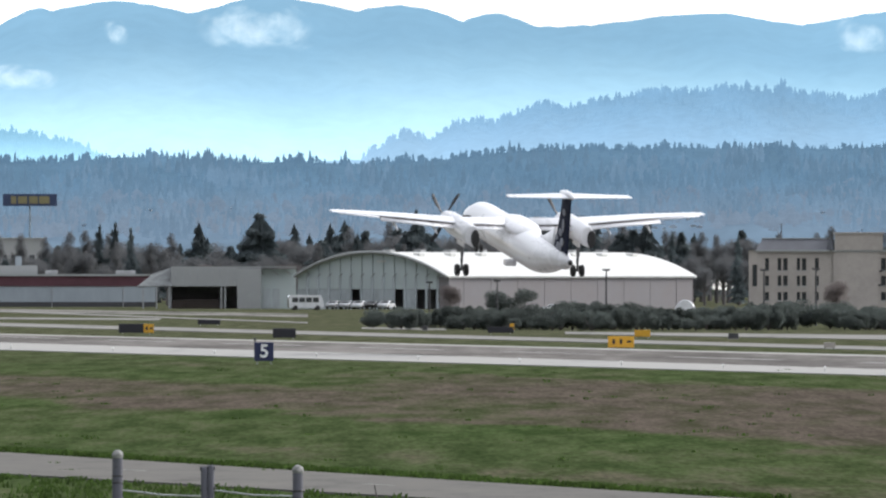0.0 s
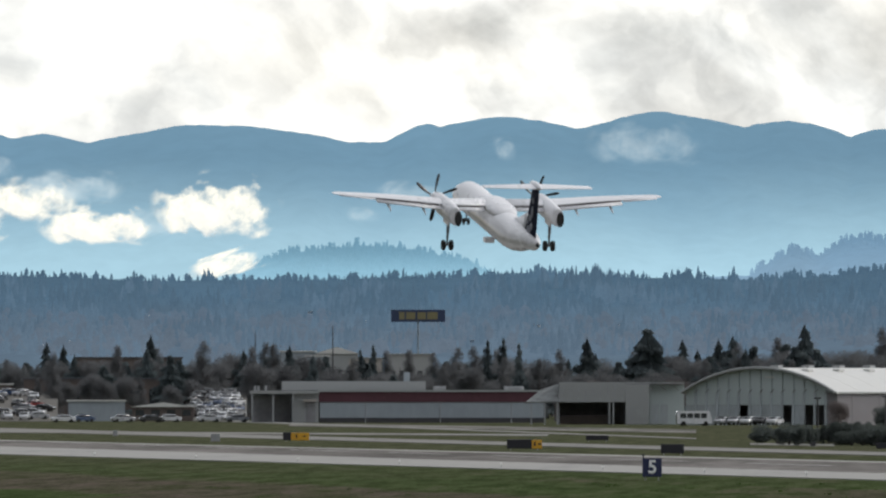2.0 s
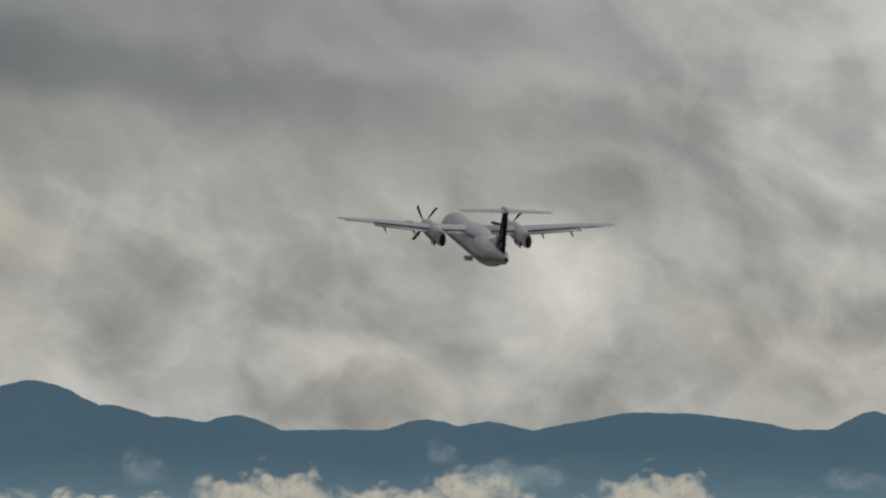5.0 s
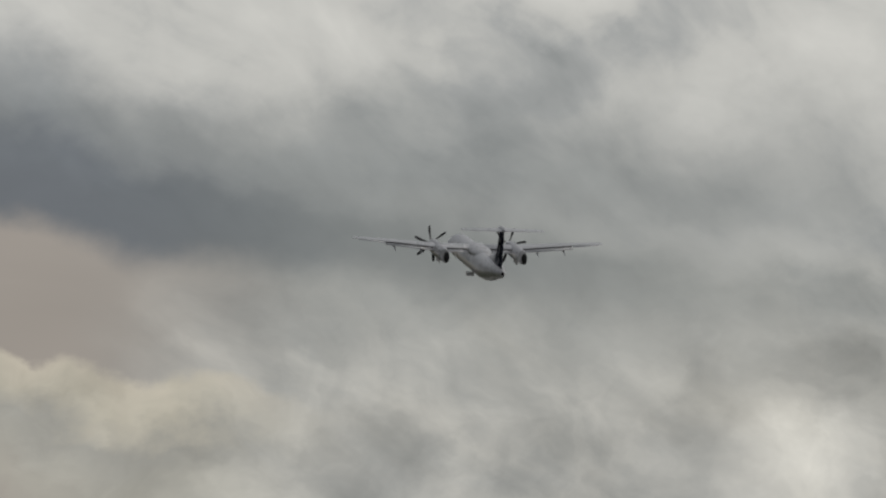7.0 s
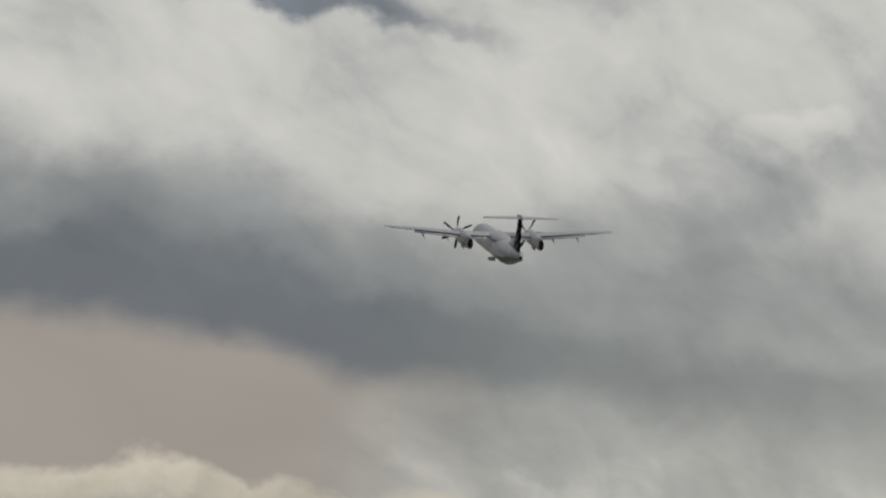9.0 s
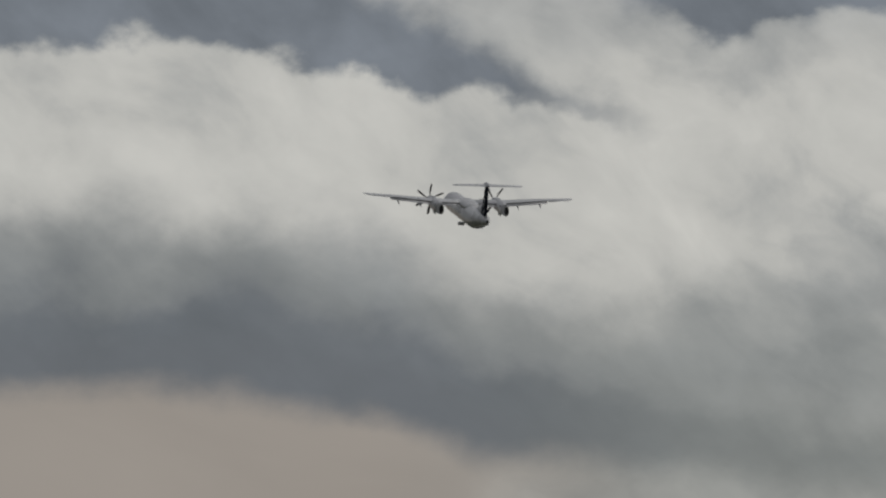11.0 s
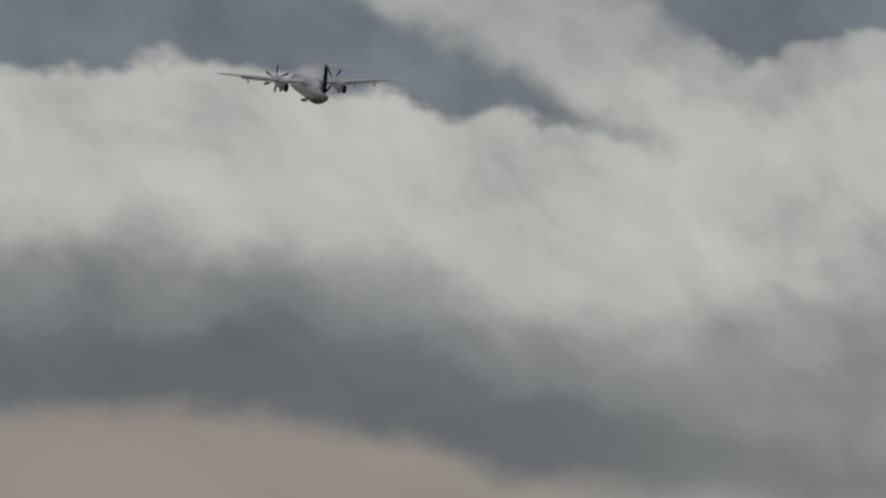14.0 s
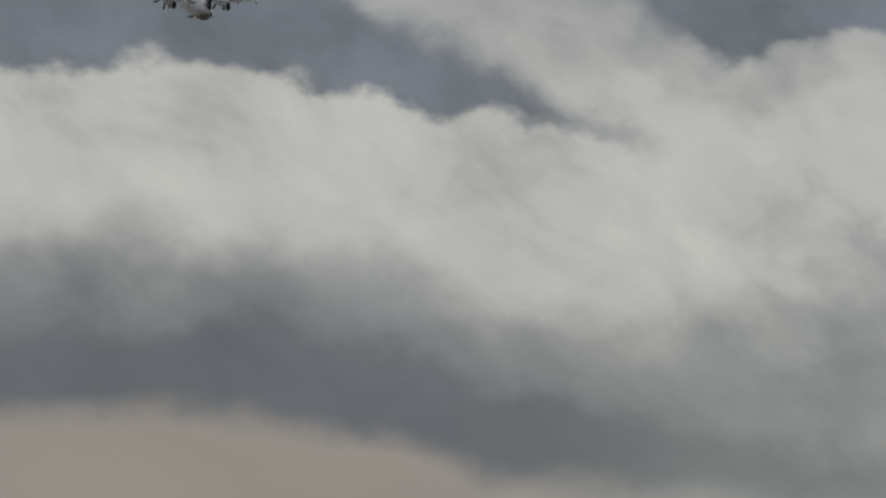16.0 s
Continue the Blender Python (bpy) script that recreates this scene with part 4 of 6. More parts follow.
TYRE = paint("tyre_rubber", (.02, .02, .02), 0.85)


def car(material, label):
    """A car along x, its wheels on z = 0."""
    c = thing("car", Matrix(), label, "car", "parked cars")
    side = [(-2.15, .35), (-2.2, .7), (-2.1, .95), (-1.3, 1.02), (-.75, 1.42), (.75, 1.45), (1.5, 1.0), (2.15, .9), (2.2, .5), (2.1, .3)]
    part("body", loft([[(x * s, y, .3 + (z - .3) * q) for x, z in side] for y, s, q in ((-.88, .96, .93), (-.82, 1, 1), (.82, 1, 1), (.88, .96, .93))]), material, c)
    glass = [(-1.22, 1.03), (-.76, 1.36), (.72, 1.39), (1.36, 1.03)]
    for y in (-.895, .855):
        part("side_window", loft([[(x, y + dy, z) for x, z in glass] for dy in (0, .04)]), GLASS, c)
    part("windscreen", loft([[(1.45, y, 1.03), (.80, y, 1.43), (.84, y, 1.45), (1.49, y, 1.05)] for y in (-.7, .7)]), GLASS, c)
    part("rear_window", loft([[(-1.27, y, 1.05), (-.80, y, 1.43), (-.84, y, 1.45), (-1.31, y, 1.07)] for y in (-.7, .7)]), GLASS, c)
    for x in (-1.35, 1.35):
        for y in (-.8, .8):
            part("wheel", rod(bmesh.new(), (x, y - .1, .32), (x, y + .1, .32), .32, n=12), TYRE, c)
    return c


def minibus(u, d, label, length=5.6, high=2.6):
    m, k = at_site(u, d, 8)
    c = thing("minibus", m, label, "bus")
    side = [(-length / 2, .4), (-length / 2, high - .3), (-length / 2 + .2, high), (length / 2 - .5, high), (length / 2 - .1, high * .62), (length / 2, .9), (length / 2 - .05, .4)]
    part("body", loft([[(x, y, z) for x, z in side] for y in (-1.05, 1.05)]), CAR_PAINTS[0], c)
    for i in range(4):
        x = -length / 2 + .5 + i * (length - 1.2) / 4
        part("window", a_box(x, x + (length - 1.4) / 4 - .12, -1.09, -1.04, high * .52, high * .84), GLASS, c)
    for x in (-length * .32, length * .32):
        for y in (-.95, .95):
            part("wheel", rod(bmesh.new(), (x, y - .12, .4), (x, y + .12, .4), .4, n=12), TYRE, c)


def cars():
    names = ["white", "silver", "black", "dark blue", "dark red"]
    models = [car(p, f"{n} parked car with dark windows") for p, n in zip(CAR_PAINTS, names)]
    rng = random.Random(5)
    spots = []
    for i in range(5):                                        # beside the arched hangar
        spots.append((592 + i * 23, 548.2, rng.choice((0, 0, 1, 2)), 70))
    lot = []
    for row in range(7):                                      # the large car park
        u = -1060 + rng.uniform(0, 20)
        while u < -600:
            if rng.random() < .86:
                lot.append((u, .04 + row * .145 + rng.uniform(-.03, .03), rng.choice((0, 1, 1, 2, 2, 3, 4)), rng.choice((15, 40, 75, 85, 100, 160))))
            u += rng.uniform(22, 34)
    for row in range(8):                                      # the dense lot beside the annex
        for i in range(4):
            lot.append((-334 + i * 21 + rng.uniform(-9, 9), .05 + row * .125 + rng.uniform(-.03, .03), rng.choice((0, 1, 2, 2, 2, 3)), rng.choice((60, 80, 95, 120))))
    for i in range(4):
        spots.append((-318 + i * 50, 543.0, (0, 1, 1, 3)[i], 15))
    spots += [(-470, 543, 1, 20), (-420, 543.5, 2, 10), (-388, 543, 0, 15), (-540, 543, 3, 30), (-575, 543.4, 0, 10)]
    spots += [(1415, 571, 0, 12), (1448, 571, 1, 20), (985, 556, 0, 15)]
    used = set()
    for k, (u, v, i, turn) in enumerate(spots + lot):
        p = ground_at(u, v) + Vector((0, 0, .05)) if k < len(spots) else slope_at(u, v) + Vector((0, 0, .02))
        m = pose(p.x, p.y, p.z, 0 if k < len(spots) else 1.75, 0, 0) @ pose(0, 0, 0, 0, 0, turn + math.degrees(-math.atan2(p.x, p.y)))
        if i in used:
            copy_thing(models[i], m)
        else:
            models[i].matrix_world = m
            used.add(i)
    minibus(541, 2120, "white minibus with a row of dark windows beside a hangar", 5.8, 2.5)
    minibus(1446, 1580, "white van parked behind a hedge", 4.6, 1.9)
    minibus(-860, 2400, "white van parked beside the car park", 5.2, 2.4)


# ---- trees and shrubs ----
def conifer_crown(rng, h, r, tiers=9, spikes=9, base=.12):
    """Drooping, ragged tiers of branches round a stem."""
    bm = bmesh.new()
    for i in range(tiers):
        f = i / (tiers - 1)
        z = h * (base + (1 - base) * f * .93)
        rad = r * (1 - f) ** .8 * rng.uniform(.8, 1.15) + r * .05
        drop = h / tiers * .9
        tip = bm.verts.new((rng.uniform(-.05, .05) * r, rng.uniform(-.05, .05) * r, min(z + h / tiers * 1.35, h)))
        ring = []
        turn = rng.uniform(0, 6)
        for k in range(spikes * 2):
            a = turn + k * math.pi / spikes
            q = rad * (rng.uniform(.8, 1.25) if k % 2 == 0 else rng.uniform(.4, .6))
            ring.append(bm.verts.new((q * math.cos(a), q * math.sin(a), z - (drop * .35 * rng.uniform(.3, 1.2) if k % 2 == 0 else 0))))
        for k in range(len(ring)):
            bm.faces.new((ring[k], ring[(k + 1) % len(ring)], tip))
    return bm


def leaf_cloud(rng, lumps, count, size):
    """Many small leaf or twig clumps spread through a few lumps (x, y, z, rx, rz)."""
    verts, faces = [], []
    for _ in range(count):
        x, y, z, rx, rz = rng.choice(lumps)
        d = Vector((rng.gauss(0, 1), rng.gauss(0, 1), rng.gauss(0, 1))).normalized() * rng.random() ** .4
        c = Vector((x + d.x * rx, y + d.y * rx, z + d.z * rz))
        a = Vector((rng.gauss(0, 1), rng.gauss(0, 1), rng.gauss(0, 1))).normalized() * size * rng.uniform(.6, 1.4)
        b = a.cross(Vector((rng.gauss(0, 1), rng.gauss(0, 1), rng.gauss(0, 1)))).normalized() * size * rng.uniform(.4, .9)
        n = len(verts)
        verts += [c - a, c + b, c + a, c - b]
        faces += [(n, n + 1, n + 2), (n, n + 2, n + 3)]
    me = bpy.data.meshes.new("crown")
    me.from_pydata([tuple(v) for v in verts], [], faces)
    return me


def mesh_part(name, me, material, parent, label=""):
    me.materials.append(material)
    ob = new(name, me)
    ob.parent = parent
    return tagged(ob, label)


def conifer(rng, h, r, label, **kw):
    t = thing("conifer", Matrix(), label, "tree", "trees beyond the hangars")
    part("trunk", rod(bmesh.new(), (0, 0, -.3), (0, 0, h * .9), r * .09, .03, 7), BARK, t)
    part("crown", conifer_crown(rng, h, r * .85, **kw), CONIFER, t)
    lumps = []
    for i in range(26):
        f = rng.random() ** 1.3
        a = rng.uniform(0, 6.3)
        q = r * (1 - f) ** .75 * rng.uniform(.3, .85)
        lumps.append((q * math.cos(a), q * math.sin(a), h * (.10 + .86 * f), r * (.10 + .24 * (1 - f)), h * .05))
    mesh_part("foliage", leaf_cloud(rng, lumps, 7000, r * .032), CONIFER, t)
    return t


def broadleaf(rng, h, r, twig, label, tall=False, count=10000):
    t = thing("bare_tree" if twig is not SHRUB else "leafy_tree", Matrix(), label, "tree", "trees beyond the hangars")
    bm = rod(bmesh.new(), (0, 0, -.3), (0, 0, h * .55), r * .10, r * .05, 7)
    for i in range(6):
        a = i * 1.05 + rng.uniform(0, .5)
        z = h * rng.uniform(.25, .5)
        rod(bm, (0, 0, z), (r * .45 * math.cos(a), r * .45 * math.sin(a), z + h * rng.uniform(.15, .3)), r * .045, r * .015, 5)
    part("trunk", bm, BARK, t)
    lumps = []
    for i in range(9):
        a, f = rng.uniform(0, 6.3), rng.random()
        q = r * (.62 - .3 * f) * rng.uniform(.5, 1)
        z = h * ((.22 + .62 * f) if tall else (.38 + .42 * f))
        lumps.append((q * math.cos(a), q * math.sin(a), z, r * rng.uniform(.35, .55) * (1 - .45 * f if tall else 1), h * rng.uniform(.13, .2)))
    if tall:
        lumps = []
        for i in range(48):
            f, a = rng.random(), rng.uniform(0, 6.3)
            q = r * .66 * (1 - f) ** .6 * rng.uniform(.2, 1)
            lumps.append((q * math.cos(a), q * math.sin(a), h * (.06 + .86 * f), r * (.16 + .26 * (1 - f)), h * .08))
    mesh_part("crown", leaf_cloud(rng, lumps, count, r * .024), twig, t)
    return t


def shrub(rng, w, h, label):
    t = thing("shrub", Matrix(), label, "shrub", "shrubs of the hedge")
    bm = bmesh.new()
    for i in range(4):
        a = i * 1.6
        rod(bm, (0, 0, -.1), (w * .3 * math.cos(a), w * .15 * math.sin(a), h * .6), .09, .03, 5)
    part("stem", bm, BARK, t)
    lumps = [(rng.uniform(-.75, .75) * w, rng.uniform(-.4, .4) * w, h * rng.uniform(.25, .68), w * rng.uniform(.25, .45), h * rng.uniform(.2, .34)) for _ in range(9)]
    mesh_part("foliage", leaf_cloud(rng, lumps, 9000, h * .026), SHRUB, t)
    return t


def woods():
    rng = random.Random(11)
    cone = [conifer(rng, 12, 5.0, "dark green conifer in a row of trees"), conifer(rng, 13, 4.0, "slim dark conifer in a row of trees", tiers=11),
            conifer(rng, 10, 6.0, "broad dark conifer in a row of trees", tiers=7), conifer(rng, 12, 2.4, "narrow columnar dark evergreen", tiers=12, spikes=7, base=.05)]
    bare = [broadleaf(rng, 10, 4.2, TWIGS, "bare brown winter tree behind the hangars"), broadleaf(rng, 9, 3.6, TWIGS, "bare grey-brown winter tree with fine twigs"),
            broadleaf(rng, 11, 3.4, TWIGS, "tall bare brown winter tree", True)]
    red = broadleaf(rng, 20, 8.2, RED_TWIGS, "tall bare reddish poplar-shaped tree", True, 24000)
    pink = broadleaf(rng, 6, 2.6, BLOSSOM, "small budding tree with pinkish twigs")
    round_tree = broadleaf(rng, 9, 5.0, SHRUB, "round dark leafy tree")
    first = set()

    def plant(model, high, u, v_top, d):
        m, k = at_site(u, d, rng.uniform(0, 360))
        want = EYE[2] - (v_top - LEVEL) / k
        s = want / high
        m = m @ Matrix.Diagonal((s * rng.uniform(.9, 1.15), s, s, 1))
        if model in first:
            loc, rot, sc = m.decompose()
            ob = copy_thing(model, Matrix.LocRotScale(loc, rot, None))
            ob.scale = sc
        else:
            model.matrix_world = m
            first.add(model)

    # marked trees: bearing, top, distance
    for u, v, d in ((176, 397, 2520), (204, 393, 2520), (232, 402, 2520), (1190, 412, 2500), (1306, 416, 2450), (-205, 405, 2700), (-49, 413, 2680), (-26, 405, 2680)):
        plant(cone[3], 12, u, v, d)
    for u, v, d in ((460, 378, 2540), (352, 402, 2560), (571, 403, 2560), (720, 384, 2540), (738, 380, 2540), (758, 388, 2540), (914, 388, 2540), (960, 398, 2540), (1098, 388, 2520), (1120, 380, 2520), (1145, 390, 2520),
                    (-420, 398, 2750), (-370, 412, 2720), (-335, 415, 2720), (-215, 410, 2700), (-175, 415, 2680), (-640, 418, 2750), (-605, 410, 2750), (-575, 414, 2740), (-700, 405, 2760), (-1525, 390, 2700), (-1450, 398, 2700)):
        plant(rng.choice(cone[:3]) if u != 460 else cone[2], {0: 12, 1: 13, 2: 10}[0] if u != 460 else 10, u, v, d)
    for u, v, d in ((-980, 385, 2650), (-955, 402, 2650), (-1000, 398, 2660)):
        plant(round_tree, 9, u, v, d)
    plant(red, 20, -777, 307, 2720)
    plant(red, 20, -880, 380, 2760)
    for u, v in ((355, 460), (400, 462), (505, 458)):
        plant(pink, 6, u, v, 2300)
    for u, v in ((797, 498), (1480, 490)):
        plant(pink, 6, u, v, 1700)
    # the long dark row behind the buildings
    u = -1650.0
    while u < 1700:
        kind = rng.random()
        top = (405 - (9 if 850 < u < 1400 else 0)) + 12 * math.sin(u / 170.0) + rng.uniform(-8, 16)
        if u < -250:
            top += 10
        if -190 < u < 70:
            top += 24
        d = rng.uniform(2560, 2860)
        if kind < .30:
            plant(rng.choice(cone[:3]), 12, u, top + rng.uniform(0, 14), d)
        else:
            plant(rng.choice(bare), 10, u, top + rng.uniform(-3, 18), d)
        u += rng.uniform(9, 16)
    u = -1650.0
    while u < 1700:        # a lower, nearer fill of bare scrub
        plant(rng.choice(bare) if rng.random() < .85 else cone[2], 10, u, 445 + rng.uniform(-10, 14), rng.uniform(2420, 2500) if u > -120 else rng.uniform(2740, 2820))
        u += rng.uniform(20, 36)
    # round bush before the side wall
    for u, v in ((-590, 452), (-565, 462), (-530, 448), (-500, 458), (-470, 452), (-440, 466), (-360, 458), (-335, 464), (-300, 470), (-380, 470), (-620, 468)):
        plant(rng.choice(bare), 10, u, v, 2570 + rng.uniform(-15, 20))
    # hedge
    hedge = [shrub(rng, 3.0, 2.6, "dark evergreen shrub in a long hedge"), shrub(rng, 2.4, 2.9, "dark rounded evergreen shrub in a hedge")]
    u = 690.0
    while u < 1640:
        top = 535 + 6 * math.sin(u / 60.0) + rng.uniform(-5, 5) + (14 if u < 770 else 0)
        if not 1405 < u < 1462:
            model = rng.choice(hedge)
            plant(model, 2.6 if model is hedge[0] else 2.9, u, top, 1385 + rng.uniform(-15, 40))
        plant(rng.choice(hedge), 2.75, u + 9, top + 14, 1365 + rng.uniform(-10, 10)) if u > 800 and not 1395 < u < 1472 else None
        u += rng.uniform(13, 21)
    for u, v in ((1120, 543), (1040, 545), (1180, 548), (1250, 540), (1320, 544), (1500, 545), (1550, 540), (1210, 560)):
        plant(hedge[0], 2.6, u, v, 1430)
    plant(hedge[0], 2.6, 905, 506, 1950)
    # brambles and weeds along the perimeter road
    plant(hedge[1], 2.9, 1392, 812, 420)


def verge():
    """Rank grass along the edge of the perimeter road and loose tufts on the field."""
    rng = random.Random(3)
    verts, faces = [], []

    def tuft(p, h, n):
        for _ in range(n):
            a = rng.uniform(0, 6.3)
            q = Vector((rng.gauss(0, .14), rng.gauss(0, .14), 0)) + p
            lean = Vector((math.cos(a), math.sin(a), 0)) * h * rng.uniform(.2, .7)
            w = Vector((-math.sin(a), math.cos(a), 0)) * .035
            i = len(verts)
            verts.extend([q - w, q + w, q + lean * .5 + w * .7 + Vector((0, 0, h * .7)), q + lean + Vector((0, 0, h * rng.uniform(.6, 1)))])
            faces.extend([(i, i + 1, i + 2), (i, i + 2, i + 3)])

    a, b = ground_at(0, 801), ground_at(600, 839.5)
    d = (b - a).normalized()
    side = Vector((d.y, -d.x, 0))
    if side.y < 0:
        side = -side
    s = -15.0
    while s < 95:
        tuft(a + d * s + side * rng.uniform(.05, .7), rng.uniform(.10, .26), 12)
        s += rng.uniform(.06, .2)
    for _ in range(160):
        v = 652 + 185 * rng.random() ** 1.5
        p = ground_at(rng.uniform(-560, 1600), v)
        tuft(p, rng.uniform(.06, .16), 9)
    a, b = ground_at(0, 842), ground_at(600, 877)
    for _ in range(500):
        p = a.lerp(b, rng.uniform(-.3, 1.5)) - side * rng.uniform(.2, 14)
        tuft(p, rng.uniform(.1, .25), 8)
    me = bpy.data.meshes.new("verge_grass")
    me.from_pydata([tuple(v) for v in verts], [], faces)
    me.materials.append(leafage("rank_grass_blades", (.055, .092, .024), .25, .5, 0))
    tagged(new("verge_grass", me), "rank green grass tufts along the road and field", "grass", kind="stuff")


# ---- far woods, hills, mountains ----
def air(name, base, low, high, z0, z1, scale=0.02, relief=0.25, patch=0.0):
    """Far land seen through much air: little of its own colour; the light of the air before it is put into the
    emission, denser towards the valley.
    """
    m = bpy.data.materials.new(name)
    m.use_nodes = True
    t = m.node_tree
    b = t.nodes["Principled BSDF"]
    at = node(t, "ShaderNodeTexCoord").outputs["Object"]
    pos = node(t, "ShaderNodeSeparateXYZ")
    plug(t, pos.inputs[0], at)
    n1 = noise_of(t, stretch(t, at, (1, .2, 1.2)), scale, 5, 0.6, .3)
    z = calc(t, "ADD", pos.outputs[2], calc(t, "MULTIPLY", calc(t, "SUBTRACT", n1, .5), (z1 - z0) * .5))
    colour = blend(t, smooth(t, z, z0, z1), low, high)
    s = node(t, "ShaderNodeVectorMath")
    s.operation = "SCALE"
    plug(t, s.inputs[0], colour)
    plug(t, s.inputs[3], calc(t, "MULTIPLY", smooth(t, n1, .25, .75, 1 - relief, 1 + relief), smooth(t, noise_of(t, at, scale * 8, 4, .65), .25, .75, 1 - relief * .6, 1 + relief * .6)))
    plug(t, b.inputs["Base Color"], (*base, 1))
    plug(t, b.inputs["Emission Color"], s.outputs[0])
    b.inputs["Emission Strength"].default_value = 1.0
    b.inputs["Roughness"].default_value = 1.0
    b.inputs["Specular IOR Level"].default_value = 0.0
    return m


def range_mesh(crest, u0, u1, step, d, deep, foot, rough=0.0, rows=10, seed=0.0):
    """A chain of hills as land with depth: its skyline rises to crest(u), its foot lies nearer by deep metres."""
    bm = bmesh.new()
    grid = []
    n = int((u1 - u0) / step)
    for i in range(n + 1):
        u = u0 + i * step
        col = []
        for j in range(rows + 1):
            f = j / rows
            dist = d - deep * (1 - f)
            v = foot + (crest(u) - foot) * f ** .8
            v -= rough * math.sin(f * math.pi) * noise.fractal(Vector((u * .006 + seed, f * 2.2, seed)), 1, 2, 4)
            col.append(bm.verts.new(spot(u, v, dist + deep * .25 * noise.noise(Vector((u * .004 + seed, f * 1.5, 3))) * (1 - f))))
        col.append(bm.verts.new(spot(u, foot + 5, d + 60)))
        grid.append(col)
    for a, b in zip(grid, grid[1:]):
        for j in range(len(a) - 1):
            bm.faces.new((a[j], b[j], b[j + 1], a[j + 1]))
    for f in bm.faces:
        f.smooth = True
    return bm


def skyline(summits, saddle, curve=1.5, drop=24):
    """Height of a chain from a few summits (bearing, rise, spread)."""
    def crest(u):
        v = min([s + drop * (abs(u - c) / w) ** curve for c, s, w in summits] + [saddle])
        return v + 4 * noise.noise(Vector((u * .012, 7, 0))) + 2 * noise.noise(Vector((u * .05, 2, 0)))
    return crest


MOUNTAIN_CREST = skyline([(-1900, -70, 200), (-1430, -42, 85), (-1290, 2, 90), (-1180, 24, 120), (-1060, 20, 75), (-721, 27, 80), (-610, 34, 120), (-300, 15, 190), (70, 14, 60), (204, 2, 140), (484, -6, 130), (704, 7, 95),
                          (874, 22, 70), (1240, 24, 200), (1700, 10, 220)], 47)
HILL_RIGHT = skyline([(1300, 160, 420), (1150, 164, 160), (1620, 168, 300), (960, 188, 110), (840, 216, 110), (720, 240, 90)], 285, 1.7, 60)
HILL_LEFT = skyline([(-35, 231, 195), (-120, 240, 150)], 300, 2.2, 40)


def wood_crest(u):
    v = 293 - 10 * math.exp(-((u + 780) / 300) ** 2) - 12 * math.exp(-((u - 250) / 300) ** 2) + 6 * noise.noise(Vector((u * .006, 1, 0)))
    return v - 30 * (1 / (1 + math.exp(-(u - 830) / 60)))


def far_trees(name, crest, u0, u1, count, d0, d1, spread, tall, material, label, seed):
    """Uncountable far conifers: on the crest and down the slope."""
    rng = random.Random(seed)
    verts, faces = [], []
    for i in range(count):
        u = rng.uniform(u0, u1)
        f = 0 if i < count * .2 else rng.random() ** .9
        d = d1 - (d1 - d0) * f
        h = tall * (rng.uniform(.4, .85) + .35 * noise.noise(Vector((u * .02, 9, f * 3)))) * (1.45 if noise.noise(Vector((u * .03, 5, 0))) > .25 and rng.random() < .4 else 1)
        v = crest(u) + spread * f + 4
        p = spot(u, v + 3, d - 2)
        k = UNIT * d
        h, r = h * k, h * k * rng.uniform(.19, .40)
        tiers, blunt = 4, rng.random() < .45
        for t in range(tiers):
            n = len(verts)
            z0, z1 = h * (t / tiers * .95), h * min((t + 1.7) / tiers, 1.0)
            q = r * (1 - t / tiers) ** (.35 if blunt else .8) * rng.uniform(.7, 1.3)
            turn = rng.uniform(0, 2)
            for s in range(5):
                a = turn + s * math.tau / 5
                e = rng.uniform(.7, 1.25)
                verts.append((p.x + q * e * math.cos(a), p.y + q * e * math.sin(a), p.z + z0 - rng.uniform(0, h * .05)))
            verts.append((p.x + rng.uniform(-.2, .2) * r, p.y, p.z + z1 - (h * .12 if blunt and t > 1 else 0)))
            faces += [(n + s, n + (s + 1) % 5, n + 5) for s in range(5)]
    me = bpy.data.meshes.new(name)
    me.from_pydata(verts, [], faces)
    me.materials.append(material)
    tagged(new(name, me), label, "forest", kind="stuff")


